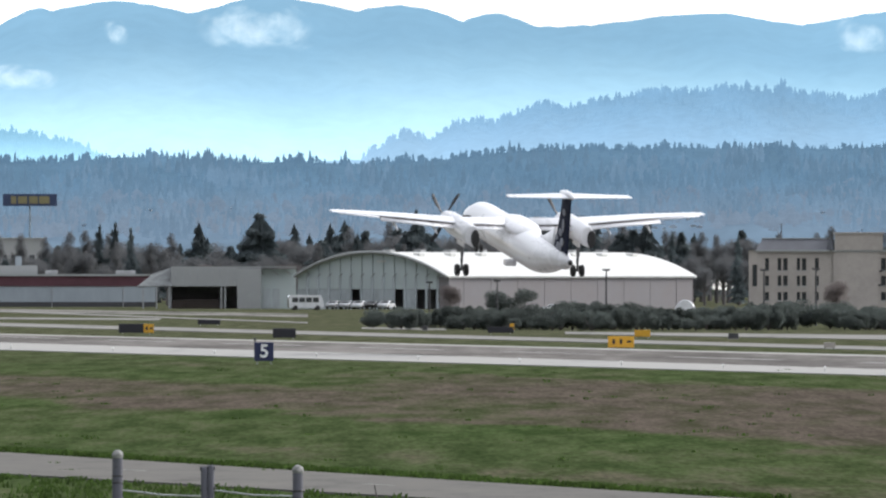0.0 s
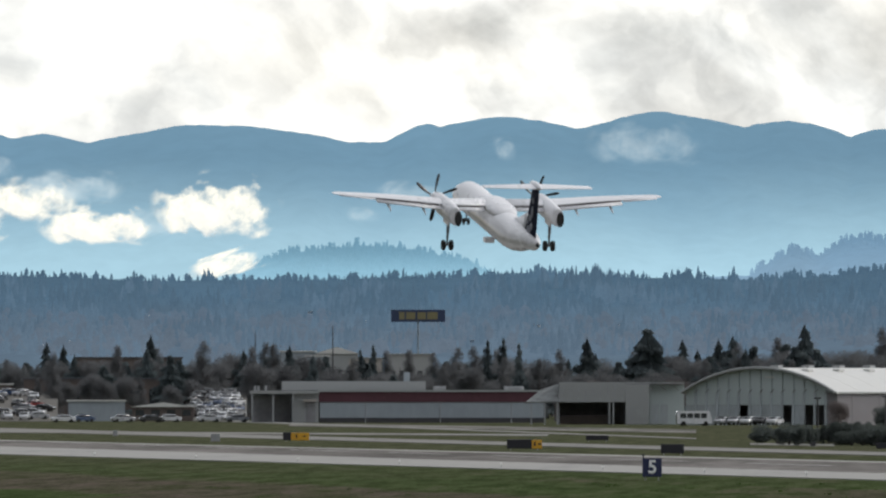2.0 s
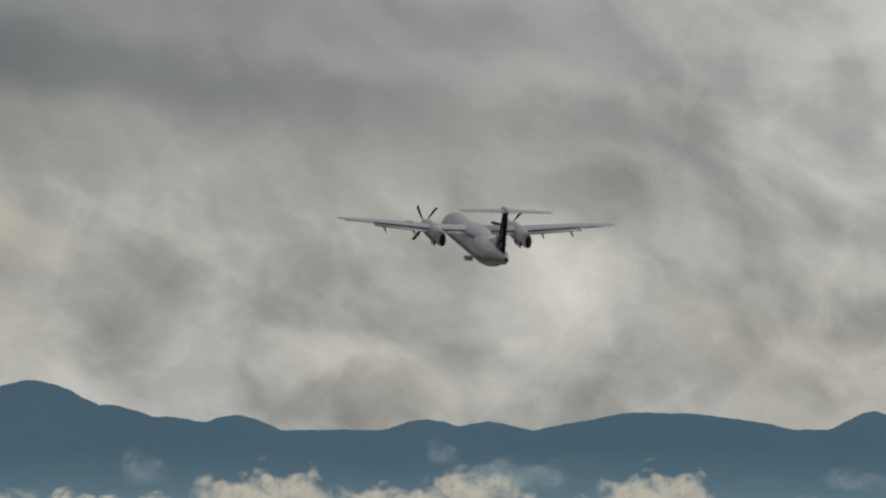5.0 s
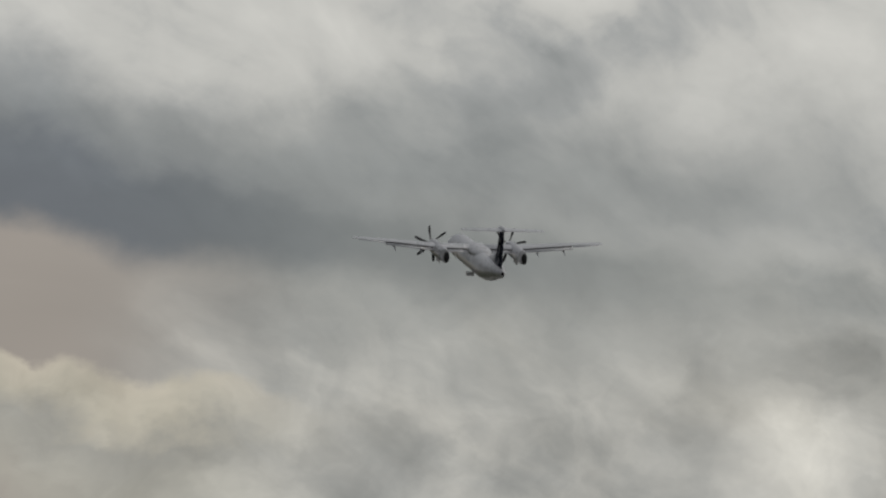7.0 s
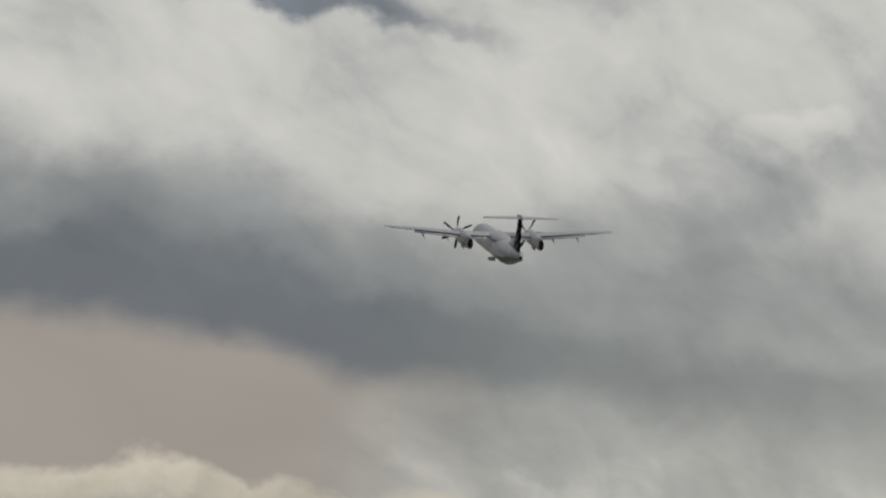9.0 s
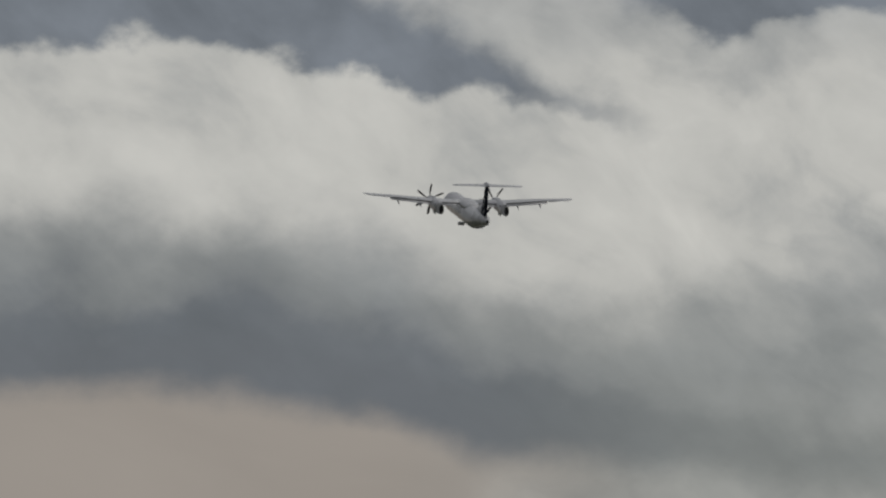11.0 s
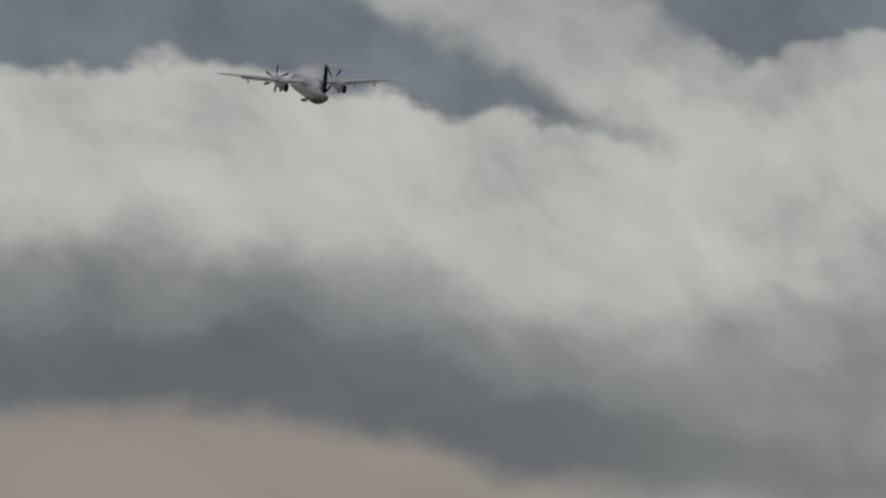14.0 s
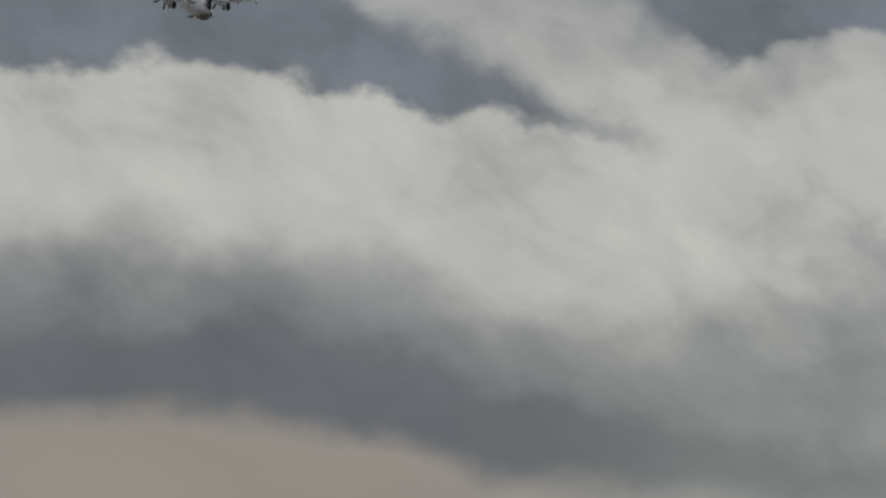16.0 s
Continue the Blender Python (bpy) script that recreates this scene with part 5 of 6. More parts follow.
def build_distance():
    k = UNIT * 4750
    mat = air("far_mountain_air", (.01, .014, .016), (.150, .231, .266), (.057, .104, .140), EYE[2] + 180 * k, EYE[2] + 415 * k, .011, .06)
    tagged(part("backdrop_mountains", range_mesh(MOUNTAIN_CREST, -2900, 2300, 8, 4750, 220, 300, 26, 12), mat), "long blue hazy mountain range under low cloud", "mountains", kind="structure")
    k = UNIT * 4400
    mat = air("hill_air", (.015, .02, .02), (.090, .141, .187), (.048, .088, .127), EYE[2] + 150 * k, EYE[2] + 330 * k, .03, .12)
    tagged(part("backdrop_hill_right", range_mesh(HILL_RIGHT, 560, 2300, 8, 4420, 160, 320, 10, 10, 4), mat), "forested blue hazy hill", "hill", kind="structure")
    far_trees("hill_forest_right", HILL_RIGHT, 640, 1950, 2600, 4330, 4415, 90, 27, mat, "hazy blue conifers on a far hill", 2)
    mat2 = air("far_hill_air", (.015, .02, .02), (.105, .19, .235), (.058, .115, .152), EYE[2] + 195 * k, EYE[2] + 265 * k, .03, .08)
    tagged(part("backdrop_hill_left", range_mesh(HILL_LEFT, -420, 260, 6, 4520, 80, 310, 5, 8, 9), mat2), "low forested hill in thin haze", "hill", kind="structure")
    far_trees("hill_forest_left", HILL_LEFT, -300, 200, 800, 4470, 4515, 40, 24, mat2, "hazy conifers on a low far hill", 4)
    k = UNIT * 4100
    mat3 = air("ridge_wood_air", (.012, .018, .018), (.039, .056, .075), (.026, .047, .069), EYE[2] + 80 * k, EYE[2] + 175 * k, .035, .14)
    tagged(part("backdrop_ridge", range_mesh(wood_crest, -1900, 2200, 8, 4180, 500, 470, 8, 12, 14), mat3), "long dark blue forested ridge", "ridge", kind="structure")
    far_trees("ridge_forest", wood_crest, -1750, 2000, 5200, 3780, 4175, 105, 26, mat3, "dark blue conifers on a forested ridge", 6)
    slope_clumps()
    # far houses on the lower slope
    rng = random.Random(8)
    walls = [paint("far_pale_house", (.50, .53, .56), .8), paint("far_tan_house", (.40, .40, .41), .8)]
    roof = paint("far_grey_roof", (.36, .39, .42), .8)
    for i in range(96):
        u = rng.choice((rng.uniform(980, 1400), rng.uniform(1050, 1600), rng.uniform(-320, 300), rng.uniform(-900, 500)))
        v = rng.uniform(362, 412) if u > 900 else rng.uniform(345, 412)
        p = spot(u, v, slope_distance(u, v) - 14)
        w, h = rng.uniform(.3, 1.1), rng.uniform(.15, .4)
        b = thing("far_house", Matrix.Translation((p.x, p.y, p.z)), "small pale house on a wooded slope", "house", "houses on the slope")
        part("wall", a_box(-w, w, -1, 16, -.25, h), rng.choice(walls), b)
        part("roof", loft([[(-w * 1.1, y, h), (w * 1.1, y, h), (0, y, h + .15 + .12 * w)] for y in (-1.2, 16.2)]), roof, b)


def slope_distance(u, v):
    """How far off the wooded ridge lies where it is seen at that bearing and rise."""
    return 4180 - 500 * (1 - max((v - 470) / (wood_crest(u) - 470), 0) ** 1.25)


def slope_clumps():
    """Groups of larger trees down the ridge, each kind with its own haze tint put into the emission."""
    k = UNIT * 4000
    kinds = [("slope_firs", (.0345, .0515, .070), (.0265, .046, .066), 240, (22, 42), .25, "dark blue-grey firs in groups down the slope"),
             ("slope_pale_firs", (.040, .0585, .078), (.032, .053, .075), 170, (16, 34), .35, "pale blue-grey haze-tinted trees on the slope"),
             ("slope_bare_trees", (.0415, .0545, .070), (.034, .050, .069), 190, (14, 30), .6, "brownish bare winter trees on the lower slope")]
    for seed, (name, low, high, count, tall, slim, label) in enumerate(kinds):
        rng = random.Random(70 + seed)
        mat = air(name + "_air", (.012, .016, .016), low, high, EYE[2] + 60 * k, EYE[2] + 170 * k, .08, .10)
        verts, faces = [], []
        for _ in range(count):
            cu = rng.uniform(-1700, 1950)
            low_side = rng.random() if seed < 2 else rng.uniform(.5, 1)
            cv = wood_crest(cu) + 22 + 118 * low_side
            for _ in range(rng.randint(4, 13)):
                u, v = cu + rng.gauss(0, 26), cv + rng.gauss(0, 4)
                d = slope_distance(u, v) - 16
                p, q = spot(u, v, d), UNIT * d
                h = rng.uniform(*tall) * q
                r = h * slim * rng.uniform(.6, 1.1)
                for t in range(5):
                    n = len(verts)
                    z0, z1 = h * t / 5 * .92 + (h * .12 if seed == 2 else 0), h * min((t + 1.8) / 5, 1)
                    e = r * ((1 - t / 5) ** .8 if seed < 2 else (.6, 1, 1, .8, .45)[t]) * rng.uniform(.7, 1.25)
                    turn = rng.uniform(0, 2)
                    for m in range(6):
                        a, g = turn + m * math.tau / 6, rng.uniform(.65, 1.25)
                        verts.append((p.x + e * g * math.cos(a), p.y + e * g * math.sin(a), p.z + z0 - rng.uniform(0, .06) * h))
                    verts.append((p.x + rng.uniform(-.15, .15) * r, p.y, p.z + z1))
                    faces += [(n + m, n + (m + 1) % 6, n + 6) for m in range(6)]
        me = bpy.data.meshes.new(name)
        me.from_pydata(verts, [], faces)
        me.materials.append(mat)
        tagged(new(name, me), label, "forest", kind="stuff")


def cloud_paint(name, colour, shade, most=1.0, low_edge=.34, high_edge=1.1):
    m = bpy.data.materials.new(name)
    m.use_nodes = True
    t = m.node_tree
    t.nodes.clear()
    out = node(t, "ShaderNodeOutputMaterial")
    clear = node(t, "ShaderNodeBsdfTransparent")
    lit = node(t, "ShaderNodeEmission")
    mix = node(t, "ShaderNodeMixShader")
    at = node(t, "ShaderNodeTexCoord").outputs["Generated"]
    obj = node(t, "ShaderNodeTexCoord").outputs["Object"]
    pos = node(t, "ShaderNodeSeparateXYZ")
    plug(t, pos.inputs[0], at)
    push = node(t, "ShaderNodeTexNoise")
    plug(t, push.inputs["Vector"], obj)
    plug(t, push.inputs["Scale"], .07)
    plug(t, push.inputs["Detail"], 2.5)
    bend = node(t, "ShaderNodeSeparateColor")
    plug(t, bend.inputs[0], push.outputs["Color"])
    x = calc(t, "ADD", calc(t, "MULTIPLY_ADD", pos.outputs[0], 2, -1), calc(t, "MULTIPLY_ADD", bend.outputs[0], 1.8, -.9))
    z = calc(t, "ADD", calc(t, "MULTIPLY_ADD", pos.outputs[2], 2, -1), calc(t, "MULTIPLY_ADD", bend.outputs[1], 2.4, -1.2))
    rx = calc(t, "MULTIPLY_ADD", pos.outputs[0], 2, -1)
    rz = calc(t, "MULTIPLY_ADD", pos.outputs[2], 2, -1)
    rim = calc(t, "MAXIMUM", calc(t, "ABSOLUTE", rx), calc(t, "ABSOLUTE", rz))
    # flat-based heap: the mask falls off towards the rim
    r = calc(t, "ADD", calc(t, "POWER", calc(t, "ABSOLUTE", x), 2.0), calc(t, "POWER", calc(t, "ABSOLUTE", z), 2.0))
    n1 = noise_of(t, obj, .085, 6, .55, .6)
    n2 = noise_of(t, obj, .28, 6, .62, .4)
    body = calc(t, "ADD", calc(t, "SUBTRACT", 1.0, r), calc(t, "ADD", calc(t, "MULTIPLY", calc(t, "SUBTRACT", n1, .5), 1.2), calc(t, "MULTIPLY", calc(t, "SUBTRACT", n2, .5), .5)))
    edge = calc(t, "MULTIPLY", calc(t, "MULTIPLY", smooth(t, body, low_edge, high_edge), smooth(t, rim, 1.0, .5)), most)
    # pale tops and greyer bases: sunlight and shade mixed into the emission
    light = calc(t, "ADD", calc(t, "MULTIPLY", z, .30), calc(t, "MULTIPLY_ADD", calc(t, "SUBTRACT", n2, .5), .8, .62))
    plug(t, lit.inputs[0], blend(t, smooth(t, light, .1, .9), shade, colour))
    plug(t, mix.inputs[0], edge)
    t.links.new(clear.outputs[0], mix.inputs[1])
    t.links.new(lit.outputs[0], mix.inputs[2])
    t.links.new(mix.outputs[0], out.inputs[0])
    return m


def low_clouds():
    """Broken cloud banks before the mountains: each a stack of thin bowed veils."""
    bright = cloud_paint("sun_painted_cloud_veil", (.47, .44, .36), (.24, .26, .26))
    wisp = cloud_paint("thin_cloud_veil", (.34, .37, .36), (.20, .27, .30), .34, .15, 1.5)
    banks = [  # bearing, rise, half width, half height, material, veils
        (-1165, 196, 125, 36, bright, 2), (-990, 168, 125, 56, bright, 2), (-765, 182, 88, 42, bright, 2), (-625, 150, 80, 38, bright, 1), (-555, 128, 90, 26, wisp, 2), (-505, 196, 92, 32, bright, 2),
        (-300, 165, 95, 52, bright, 2), (-283, 262, 62, 17, bright, 1, 26), (45, 138, 55, 20, wisp, 1), (-45, 176, 28, 13, wisp, 1),
        (462, 50, 90, 36, wisp, 1), (207, 60, 20, 20, wisp, 1), (-690, 88, 30, 22, wisp, 1), (-1215, 115, 40, 30, wisp, 1), (-1335, 176, 44, 24, bright, 1),
        (-1560, 175, 140, 50, bright, 2), (1525, 65, 40, 30, wisp, 1), (-880, 196, 80, 30, wisp, 1), (-400, 192, 70, 22, wisp, 1)]
    for i, (u, v, w, h, mat, veils, *lift) in enumerate(banks):
        rise = lift[0] if lift else 0.0     # how far one end stands above the middle
        for j in range(veils):
            d = 4440.0 + 4 * j + i
            bm = bmesh.new()
            n = 8
            c = spot(u, v, d)
            grid = [[bm.verts.new(spot(u + 1.35 * w * (2 * a / n - 1), v - 1.4 * h * (2 * b / n - 1) - rise * (2 * a / n - 1), d + 12 * ((2 * a / n - 1) ** 2 + (2 * b / n - 1) ** 2)) - c) for b in range(n + 1)] for a in range(n + 1)]
            for a in range(n):
                for b in range(n):
                    bm.faces.new((grid[a][b], grid[a + 1][b], grid[a + 1][b + 1], grid[a][b + 1]))
            me = part("backdrop_cloud", bm, mat)
            me.matrix_world = Matrix.Translation(c)
            me.visible_shadow = False
            tagged(me, "cream cloud bank with painted sunlight before the mountains" if mat is bright else "thin pale wisp of cloud before the mountains", "cloud", "low clouds", "structure")


# ---- the aircraft: a twin-turboprop, y forwards, x right, z up from its centre line ----
PLANE_WHITE = paint("aircraft_white", (.68, .68, .70), 0.30, vary=0.015, scale=0.25, size=(1, .3, 1), coat=0.3)
PLANE_GREY = paint("aircraft_grey_belly", (.42, .43, .45), 0.35, vary=0.05, scale=0.4, coat=0.2)
PLANE_NAVY = paint("aircraft_navy_fin", (.024, .028, .050), 0.75, vary=0.1, scale=0.7, shine=.08)
PLANE_PALE = paint("pale_fin_patch", (.30, .31, .35), 0.8, vary=0.25, scale=1.2, shine=.08)
SEAM = paint("dark_flap_gap", (.09, .07, .065), 0.8)
DARK_END = paint("dark_exhaust", (.015, .015, .016), 0.6)
BLADE = paint("black_propeller_blade", (.018, .018, .02), 0.4)
STRUT = paint("grey_gear_strut", (.16, .16, .17), 0.4, 0.5)


def oval(y, cx, cz, rx, rz, n=20, flat=0.0):
    return [(cx + rx * math.cos(k * math.tau / n), y, cz + rz * math.sin(k * math.tau / n) * (1 - flat * (math.sin(k * math.tau / n) < 0))) for k in range(n)]


def foil(x, lead, trail, z, thick, n=9, stand=False):
    """A wing section between its leading and trailing edge."""
    up, down = [], []
    for i in range(n):
        f = i / (n - 1)
        h = thick * 2.6 * (f ** .5 * (1 - f) ** .9)
        y = lead + (trail - lead) * f
        up.append((x, y, z + h * .62))
        down.append((x, y, z - h * .38))
    ring = up + down[-2:0:-1]
    return [(zz - z, y, x) for x, y, zz in ring] if stand else ring


def propeller(parent, x, z):
    p = new("propeller")
    p.parent = parent
    part("spinner", loft([oval(y, 0, 0, r, r, 14) for y, r in ((-.25, .34), (.1, .34), (.35, .27), (.55, .15), (.66, .02))]), PLANE_WHITE, p, "white spinner")
    rings = []
    for f in (0, .12, .3, .55, .8, .94, 1.0):
        r = .25 + f * 1.82
        chord = (.09, .11, .15, .19, .18, .13, .04)[(0, .12, .3, .55, .8, .94, 1.0).index(f)]
        twist = radians(62 - 34 * f)
        sweep = .18 * f * f
        ring = []
        for k in range(8):
            a = k * math.tau / 8
            cx, cy = chord * math.cos(a), .035 * (1 - .6 * f) * math.sin(a)
            ring.append((cx * math.cos(twist) - cy * math.sin(twist) + sweep, cx * math.sin(twist) + cy * math.cos(twist), r))
        rings.append(ring)
    bm = loft(rings)
    me = bpy.data.meshes.new("blade")
    bm.to_mesh(me)
    bm.free()
    me.materials.append(BLADE)
    for i in range(6):
        b = new("blade", me)
        b.parent = p
        b.matrix_basis = pose(0, .05, 0, 0, i * 60, 0)
    return p


def wheel(parent, x, z, r, w):
    bm = loft([[(x + xx, rr * math.cos(k * math.tau / 18), z + rr * math.sin(k * math.tau / 18)) for k in range(18)] for xx, rr in ((-w / 2, r * .72), (-w / 2, r * .9), (-w * .3, r), (w * .3, r), (w / 2, r * .9), (w / 2, r * .72))])
    t = part("tyre", bm, TYRE, parent)
    part("hub", rod(bmesh.new(), (x - w * .45, 0, z), (x + w * .45, 0, z), r * .5, n=12), STRUT, parent)
    return t


def main_gear(parent, x):
    g = new("main_gear")
    g.parent = parent
    bm = rod(bmesh.new(), (0, 0, 0), (0, 0, -1.25), .15, .13, 10)
    rod(bm, (0, 0, -1.2), (0, 0, -2.3), .085, n=10)
    rod(bm, (-.42, 0, -2.3), (.42, 0, -2.3), .08, n=8)
    part("strut", bm, STRUT, g)
    bm = rod(bmesh.new(), (0, .1, -1.2), (0, .38, -1.6), .05, n=6)
    rod(bm, (0, .38, -1.6), (0, .06, -2.1), .05, n=6)
    part("torque_link", bm, STRUT, g)
    for s in (-.33, .33):
        wheel(g, s, -2.3, .44, .30)
    return g


def nose_gear(parent):
    g = new("nose_gear")
    g.parent = parent
    part("strut", rod(bmesh.new(), (0, 0, 0), (0, 0, -1.35), .08, .06, 8), STRUT, g)
    for s in (-.2, .2):
        wheel(g, s, -1.35, .29, .18)
    return g


def build_aircraft():
    a = tagged(new("aircraft"), "white twin-propeller airliner with a navy fin, climbing out", "aircraft")
    # fuselage: round, with a drawn-up tail
    rings = [oval(15.3, 0, -.35, .05, .05), oval(15.1, 0, -.34, .38, .34), oval(14.5, 0, -.28, .78, .7), oval(13.4, 0, -.15, 1.12, 1.06), oval(12.0, 0, -.03, 1.30, 1.28), oval(10.3, 0, 0, 1.345, 1.345),
             oval(4, 0, 0, 1.345, 1.345), oval(-3, 0, 0, 1.345, 1.345), oval(-7.0, 0, 0, 1.345, 1.345), oval(-8.8, 0, .06, 1.32, 1.29), oval(-10.8, 0, .21, 1.24, 1.15), oval(-12.8, 0, .42, 1.04, .92), oval(-14.6, 0, .60, .78, .70),
             oval(-16.0, 0, .62, .54, .60), oval(-17.0, 0, .72, .30, .34), oval(-17.45, 0, .74, .17, .2)]
    part("fuselage", loft(rings), PLANE_WHITE, a, "white rounded fuselage")
    part("tail_light", loft([oval(y, 0, .74, r, r * 1.15, 12) for y, r in ((-17.4, .19), (-17.62, .15), (-17.7, .05))]), DARK_END, a, "dark tail cone tip")
    # wing fairing on the back
    part("wing_fairing", loft([oval(y, 0, z, rx, rz, 16) for y, z, rx, rz in ((4.2, 1.0, .5, .25), (3.0, 1.05, 1.0, .5), (1.5, 1.12, 1.28, .62), (-2.0, 1.12, 1.28, .60), (-3.6, 1.05, 1.05, .48), (-5.2, .95, .55, .25))]), PLANE_WHITE, a)
    for s in (-1, 1):
        rings = [foil(s * x, lead, trail, z, t) for x, lead, trail, z, t in ((.3, 1.75, -1.15, 1.28, .44), (4.4, 1.75, -1.15, 1.32, .42), (9.5, 1.38, -1.0, 1.77, .24), (13.6, 1.0, -.62, 2.02, .13), (14.1, .75, -.55, 2.06, .08), (14.21, .35, -.40, 2.07, .03))]
        part("wing", loft(rings), PLANE_WHITE, a, "white high-set wing")
        for x0, x1, c0, c1, z0, z1 in ((1.35, 3.75, .95, .95, 1.10, 1.12), (5.15, 10.6, .92, .72, 1.19, 1.68)):
            t0, t1 = (-1.12, -1.12) if x1 < 4 else (-1.10, -.96)
            rings = []
            for x, c, z, t in ((x0, c0, z0, t0), (x1, c1, z1, t1)):
                rings.append([(s * x, y, z + dz) for y, dz in ((t + .22, .02), (t + .02, .09), (t - c * .5, .0), (t - c * .9, -.12), (t - c * .5, -.10), (t, -.10))])
            part("flap", loft(rings), PLANE_WHITE, a, "white lowered flap")
            rings = [[(s * x, y, z + dz) for y, dz in ((t + .46, .185), (t + .04, .135), (t + .04, .05), (t + .46, .02))] for x, z, t in ((x0, z0, t0), (x1, z1, t1))]
            part("flap_gap", loft(rings), SEAM, a, "dark gap before the flap")
        rings = [[(s * x, y, z + dz) for y, dz in ((t + .1, .05), (t, .05), (t - .42, -.01), (t, -.03))] for x, z, t in ((10.75, 1.78, -.93), (13.7, 2.01, -.60))]
        part("aileron", loft(rings), PLANE_WHITE, a)
        for x, z in ((6.6, 1.17), (9.6, 1.40)):
            part("flap_fairing", loft([oval(y, s * x, zz, r, r * 1.2, 8) for y, zz, r in ((.3, z + .12, .03), (-.5, z, .10), (-1.6, z - .16, .10), (-2.25, z - .38, .05), (-2.4, z - .45, .02))]), PLANE_GREY, a)
        # nacelle, deep under the wing, with the wheel bay behind
        x = s * 4.4
        rings = [oval(4.65, x, 1.0, .36, .36), oval(4.3, x, 1.0, .55, .58), oval(3.2, x, .96, .66, .76), oval(1.5, x, .92, .68, .86), oval(-.6, x, .92, .66, .86), oval(-2.4, x, .93, .62, .84), oval(-3.6, x + .02, .88, .57, .80), oval(-4.25, x + .04, .84, .50, .74)]
        n = part("nacelle", loft(rings), PLANE_WHITE, a, "white engine nacelle")
        # solid plugs, near black for the dark inside of exhaust and intake
        part("exhaust", loft([oval(y, x + .26, .70, r, r * 2.1, 14) for y, r in ((-3.9, .29), (-4.36, .31), (-4.46, .27))]), DARK_END, n, "dark exhaust end")
        part("intake", loft([oval(y, x, .36, .28, .16, 12) for y in (4.5, 3.9)]), DARK_END, n)
        for dx in (-.33, .33):
            part("wheel_door", a_box(x + dx - .03, x + dx + .03, -3.3, -.9, -.12, .4, bevel=.01), PLANE_GREY, n)
    # fin, tailplane
    rings = [foil(z, lead, trail, 0, t, stand=True) for z, lead, trail, t in ((.55, -11.2, -16.55, .46), (1.5, -12.1, -16.6, .42), (2.6, -12.9, -16.75, .38), (4.2, -13.8, -16.95, .34), (5.35, -14.35, -17.1, .30))]
    fin = part("fin", loft(rings), PLANE_NAVY, a, "dark navy fin with faint pale patches")
    part("dorsal_fillet", loft([[(-.16 * q, y, z0), (.16 * q, y, z0), (.05 * q, y, z1), (-.05 * q, y, z1)] for y, z0, z1, q in ((-7.2, 1.25, 1.3, .4), (-9.5, 1.05, 1.75, 1), (-11.5, .9, 2.35, 1.2), (-12.6, .8, 2.7, 1.2))]), PLANE_WHITE, fin)
    for s in (-1, 1):
        for y, z, w, h in ((-14.3, 1.45, .85, .42), (-15.3, 1.95, .55, .3), (-15.5, 3.2, .4, .5), (-14.7, 2.6, .6, .3), (-15.6, 4.2, .5, .26), (-13.6, 2.1, .4, .2)):
            bm = bmesh.new()
            bmesh.ops.create_uvsphere(bm, u_segments=10, v_segments=6, radius=1, matrix=Matrix.Translation((s * .19, y, z)) @ Matrix.Diagonal((.05, w, h, 1)))
            part("patch", bm, PLANE_PALE, fin, "faint pale patch")
    part("fin_cap", loft([oval(y, 0, z, rx, rz, 14) for y, z, rx, rz in ((-13.6, 5.45, .05, .05), (-14.1, 5.48, .2, .18), (-15.2, 5.52, .30, .27), (-16.6, 5.55, .28, .26), (-17.4, 5.52, .16, .16), (-17.9, 5.5, .03, .03))]), PLANE_WHITE, a)
    rings = [foil(x, lead, trail, 5.42, t) for x, lead, trail, t in ((-4.64, -15.75, -16.75, .05), (-4.5, -15.45, -16.85, .13), (0, -14.7, -17.25, .24), (4.5, -15.45, -16.85, .13), (4.64, -15.75, -16.75, .05))]
    part("tailplane", loft(rings), PLANE_WHITE, a, "white tailplane on top of the fin")
    part("tail_skid", a_box(-1.75, -.95, -4.3, -3.4, -1.35, -.95, bevel=.03), PLANE_WHITE, a, "small white ventral plate")
    left, right = propeller(a, -4.4, 1.0), propeller(a, 4.4, 1.0)
    gears = main_gear(a, -4.4), main_gear(a, 4.4)
    return a, left, right, gears, nose_gear(a)


aircraft, prop_left, prop_right, gear_pair, front_gear = build_aircraft()
distance_sign()
signs()
fence()
flat_trailer()
red_band_factory()
open_bay_shed()
arch_hangar()
corner_block()
town()
store_sign()
covered_stack()
cars()
build_distance()
low_clouds()
woods()
verge()
road_marks()


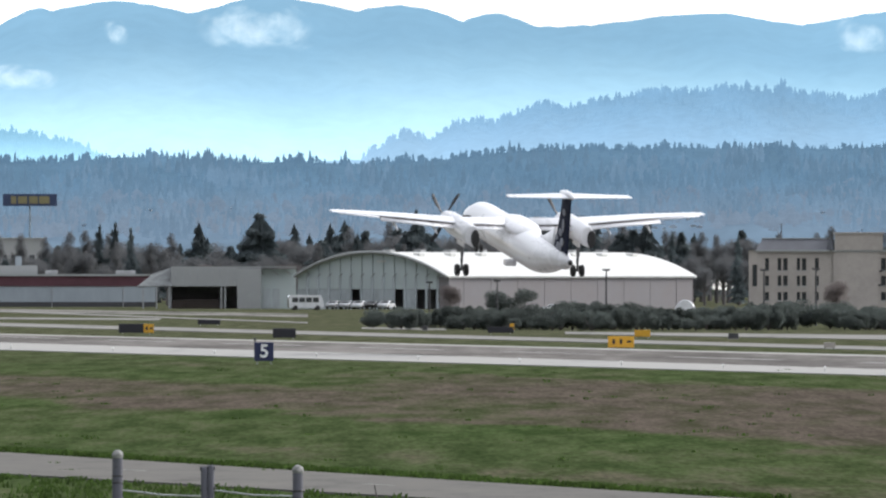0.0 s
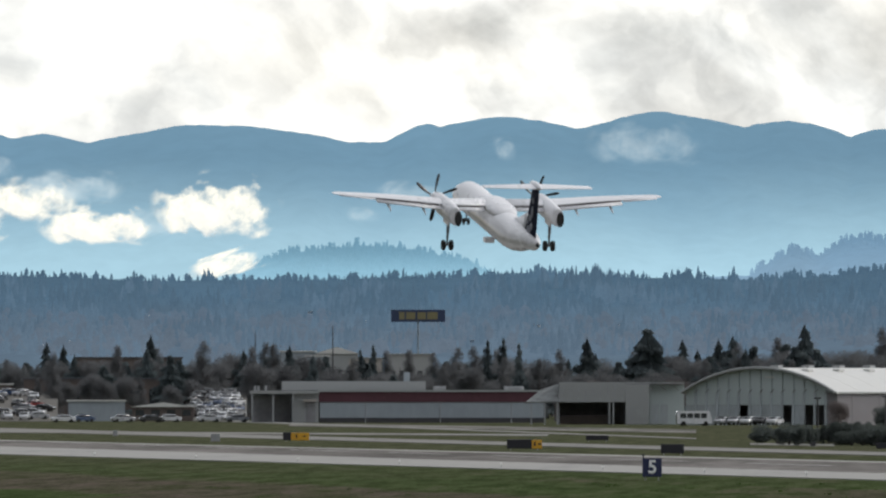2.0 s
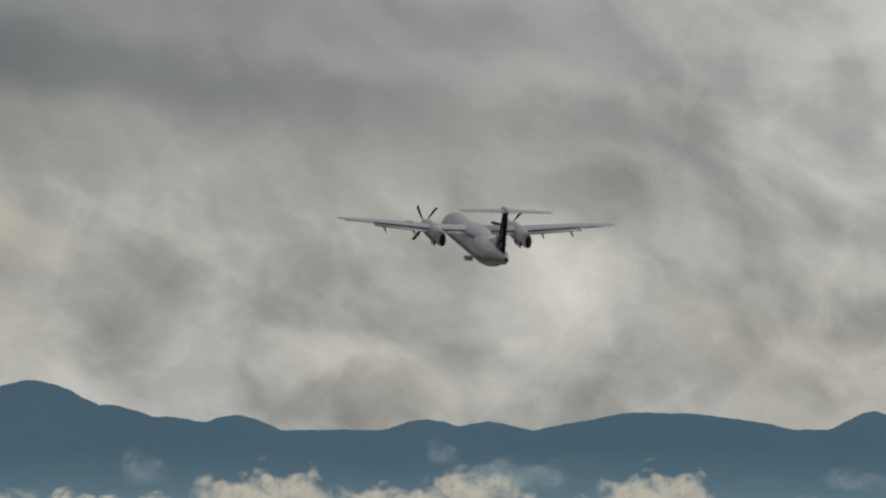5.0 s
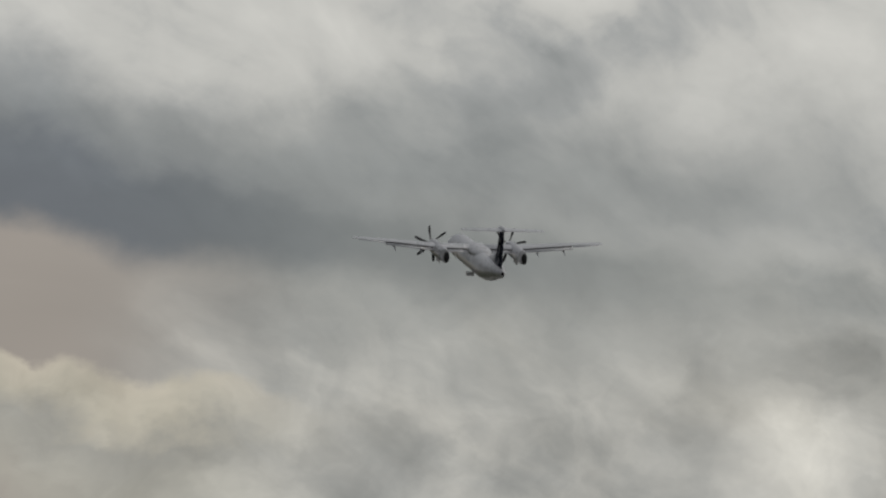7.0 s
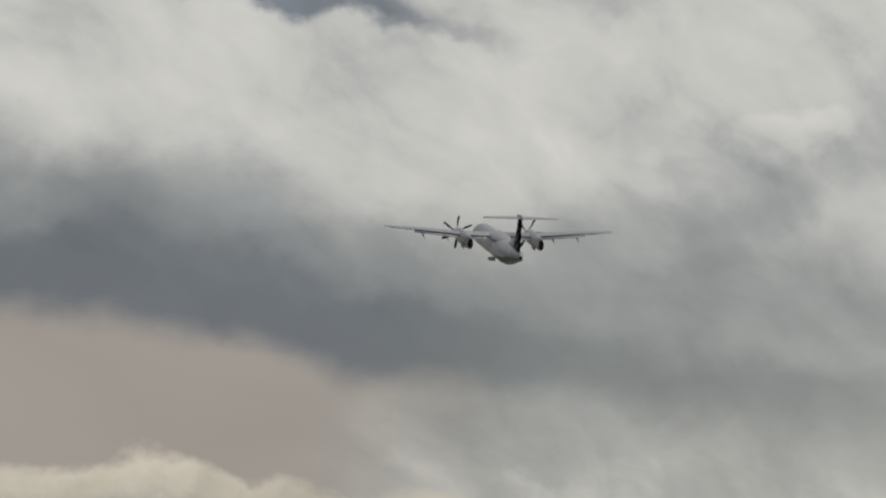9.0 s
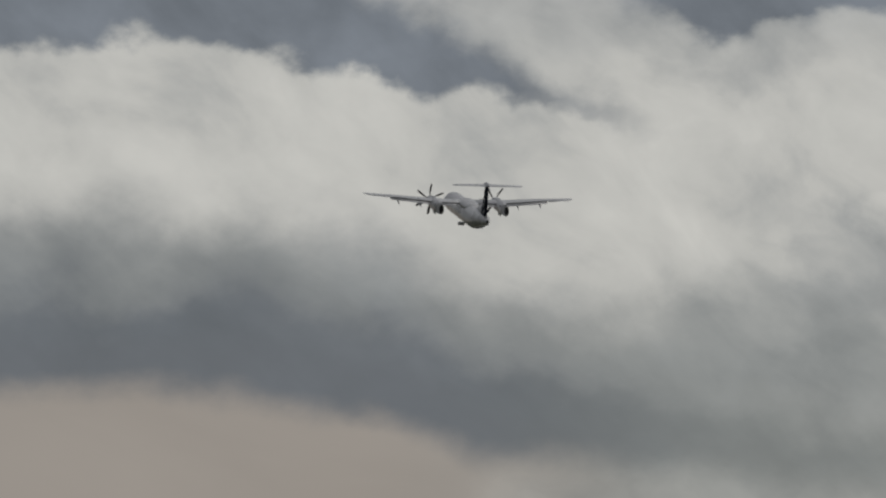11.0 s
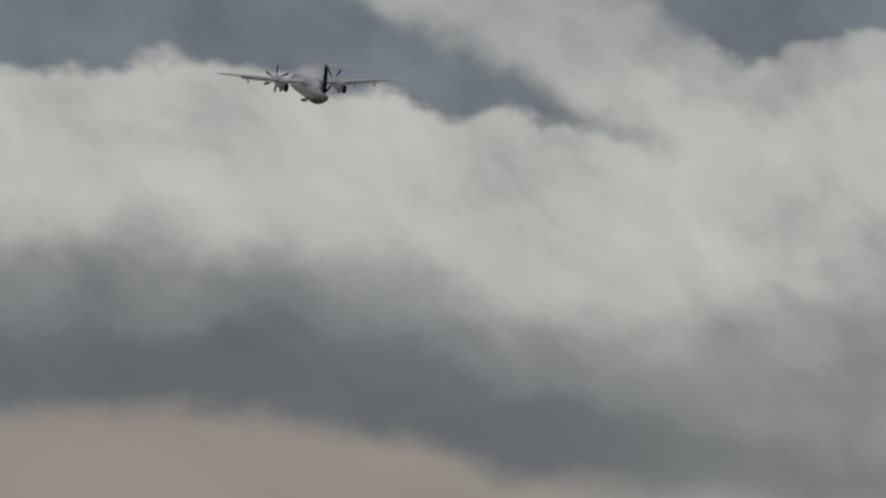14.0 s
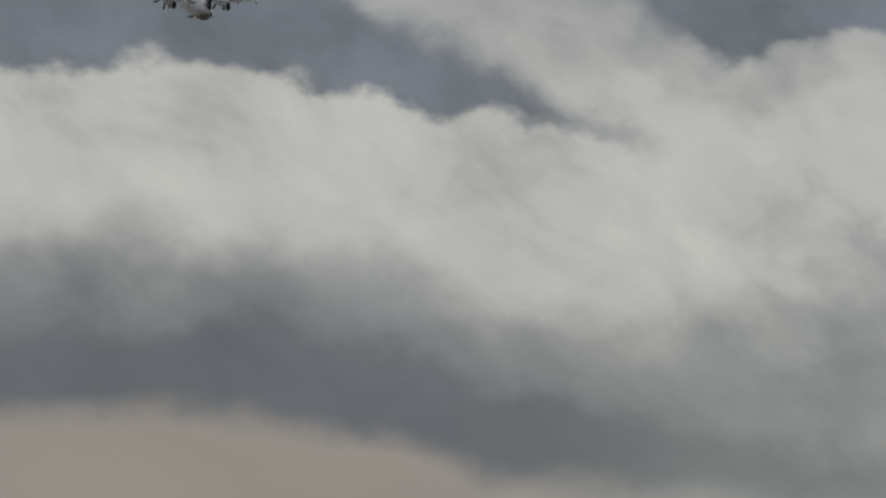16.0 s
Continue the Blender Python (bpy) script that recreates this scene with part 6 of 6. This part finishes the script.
def motions():
    flight = [  # seconds, place, nose up, bank, heading to the left
    (0, 5.46, 950.6, 8.50, 8.0, 0.4, 12.65),
    (0.5, -2.50, 984.8, 10.53, 8.5, 0.4, 12.77),
    (1, -11.16, 1019.1, 13.28, 9.0, 0.4, 12.88),
    (1.5, -19.78, 1053.4, 16.63, 9.7, 0.4, 13.00),
    (2, -28.42, 1087.6, 20.49, 10.4, 0.4, 13.11),
    (2.5, -37.12, 1121.9, 24.75, 10.6, 0.5, 13.23),
    (3, -45.81, 1156.2, 29.37, 10.7, 0.6, 13.35),
    (3.5, -54.54, 1190.5, 34.26, 10.6, 0.7, 13.46),
    (4, -63.31, 1224.7, 39.37, 10.6, 0.8, 13.58),
    (5, -80.93, 1293.3, 50.05, 10.4, 1.0, 13.81),
    (6, -98.62, 1361.8, 61.12, 10.4, 1.0, 14.04),
    (7.5, -125.19, 1464.6, 78.06, 10.5, 1.01, 14.39),
    (9, -151.65, 1567.4, 95.16, 10.5, 1.02, 14.74),
    (10, -169.14, 1635.9, 106.62, 10.5, 1.02, 14.97),
    (11, -186.46, 1704.5, 118.17, 10.6, 1.03, 15.20),
    (12.5, -212.00, 1807.3, 135.73, 10.6, 1.03, 15.55),
    (13.5, -228.67, 1875.8, 147.63, 10.6, 1.04, 15.61),
    (14.5, -245.45, 1944.4, 159.64, 10.7, 1.04, 15.66),
    (15.2, -257.0, 1992.3, 168.05, 10.7, 1.05, 15.70),
    (16, -270.2, 2047.2, 177.65, 10.7, 1.05, 15.75)]
    # heading, then nose up, then bank
    walk(aircraft, [(t, pose(x, y, z, 0, 0, head) @ pose(0, 0, 0, up) @ pose(0, 0, 0, 0, bank)) for t, x, y, z, up, bank, head in flight])
    spin_left = [(0, 24), (1, -2), (2, 3), (3, 18), (4, 21), (5, 30), (7.5, 50), (9, 60), (16, 60)]
    spin_right = [(0, 24), (1, 22), (2, 12), (3, 16), (4, 30), (5, 34), (7.5, 10), (9, 22), (12.5, 28), (16, 26)]
    walk(prop_left, [(t, pose(-4.4, 4.75, 1.0, 0, s, 0)) for t, s in spin_left])
    walk(prop_right, [(t, pose(4.4, 4.75, 1.0, 0, s, 0)) for t, s in spin_right])
    fold = [(0, 0), (2, 0), (2.4, 12), (3, 50), (3.5, 66), (4, 78), (5, 100), (5.6, 108), (16, 108)]
    for g, x in zip(gear_pair, (-4.4, 4.4)):
        walk(g, [(t, pose(x, -1.3, .23, -s, 0, 0)) for t, s in fold])
    nose = [(0, 0), (1.8, 0), (2.4, 35), (3, 75), (3.6, 100), (16, 100)]
    walk(front_gear, [(t, pose(0, 12.4, -1.0, s, 0, 0)) for t, s in nose])


motions()
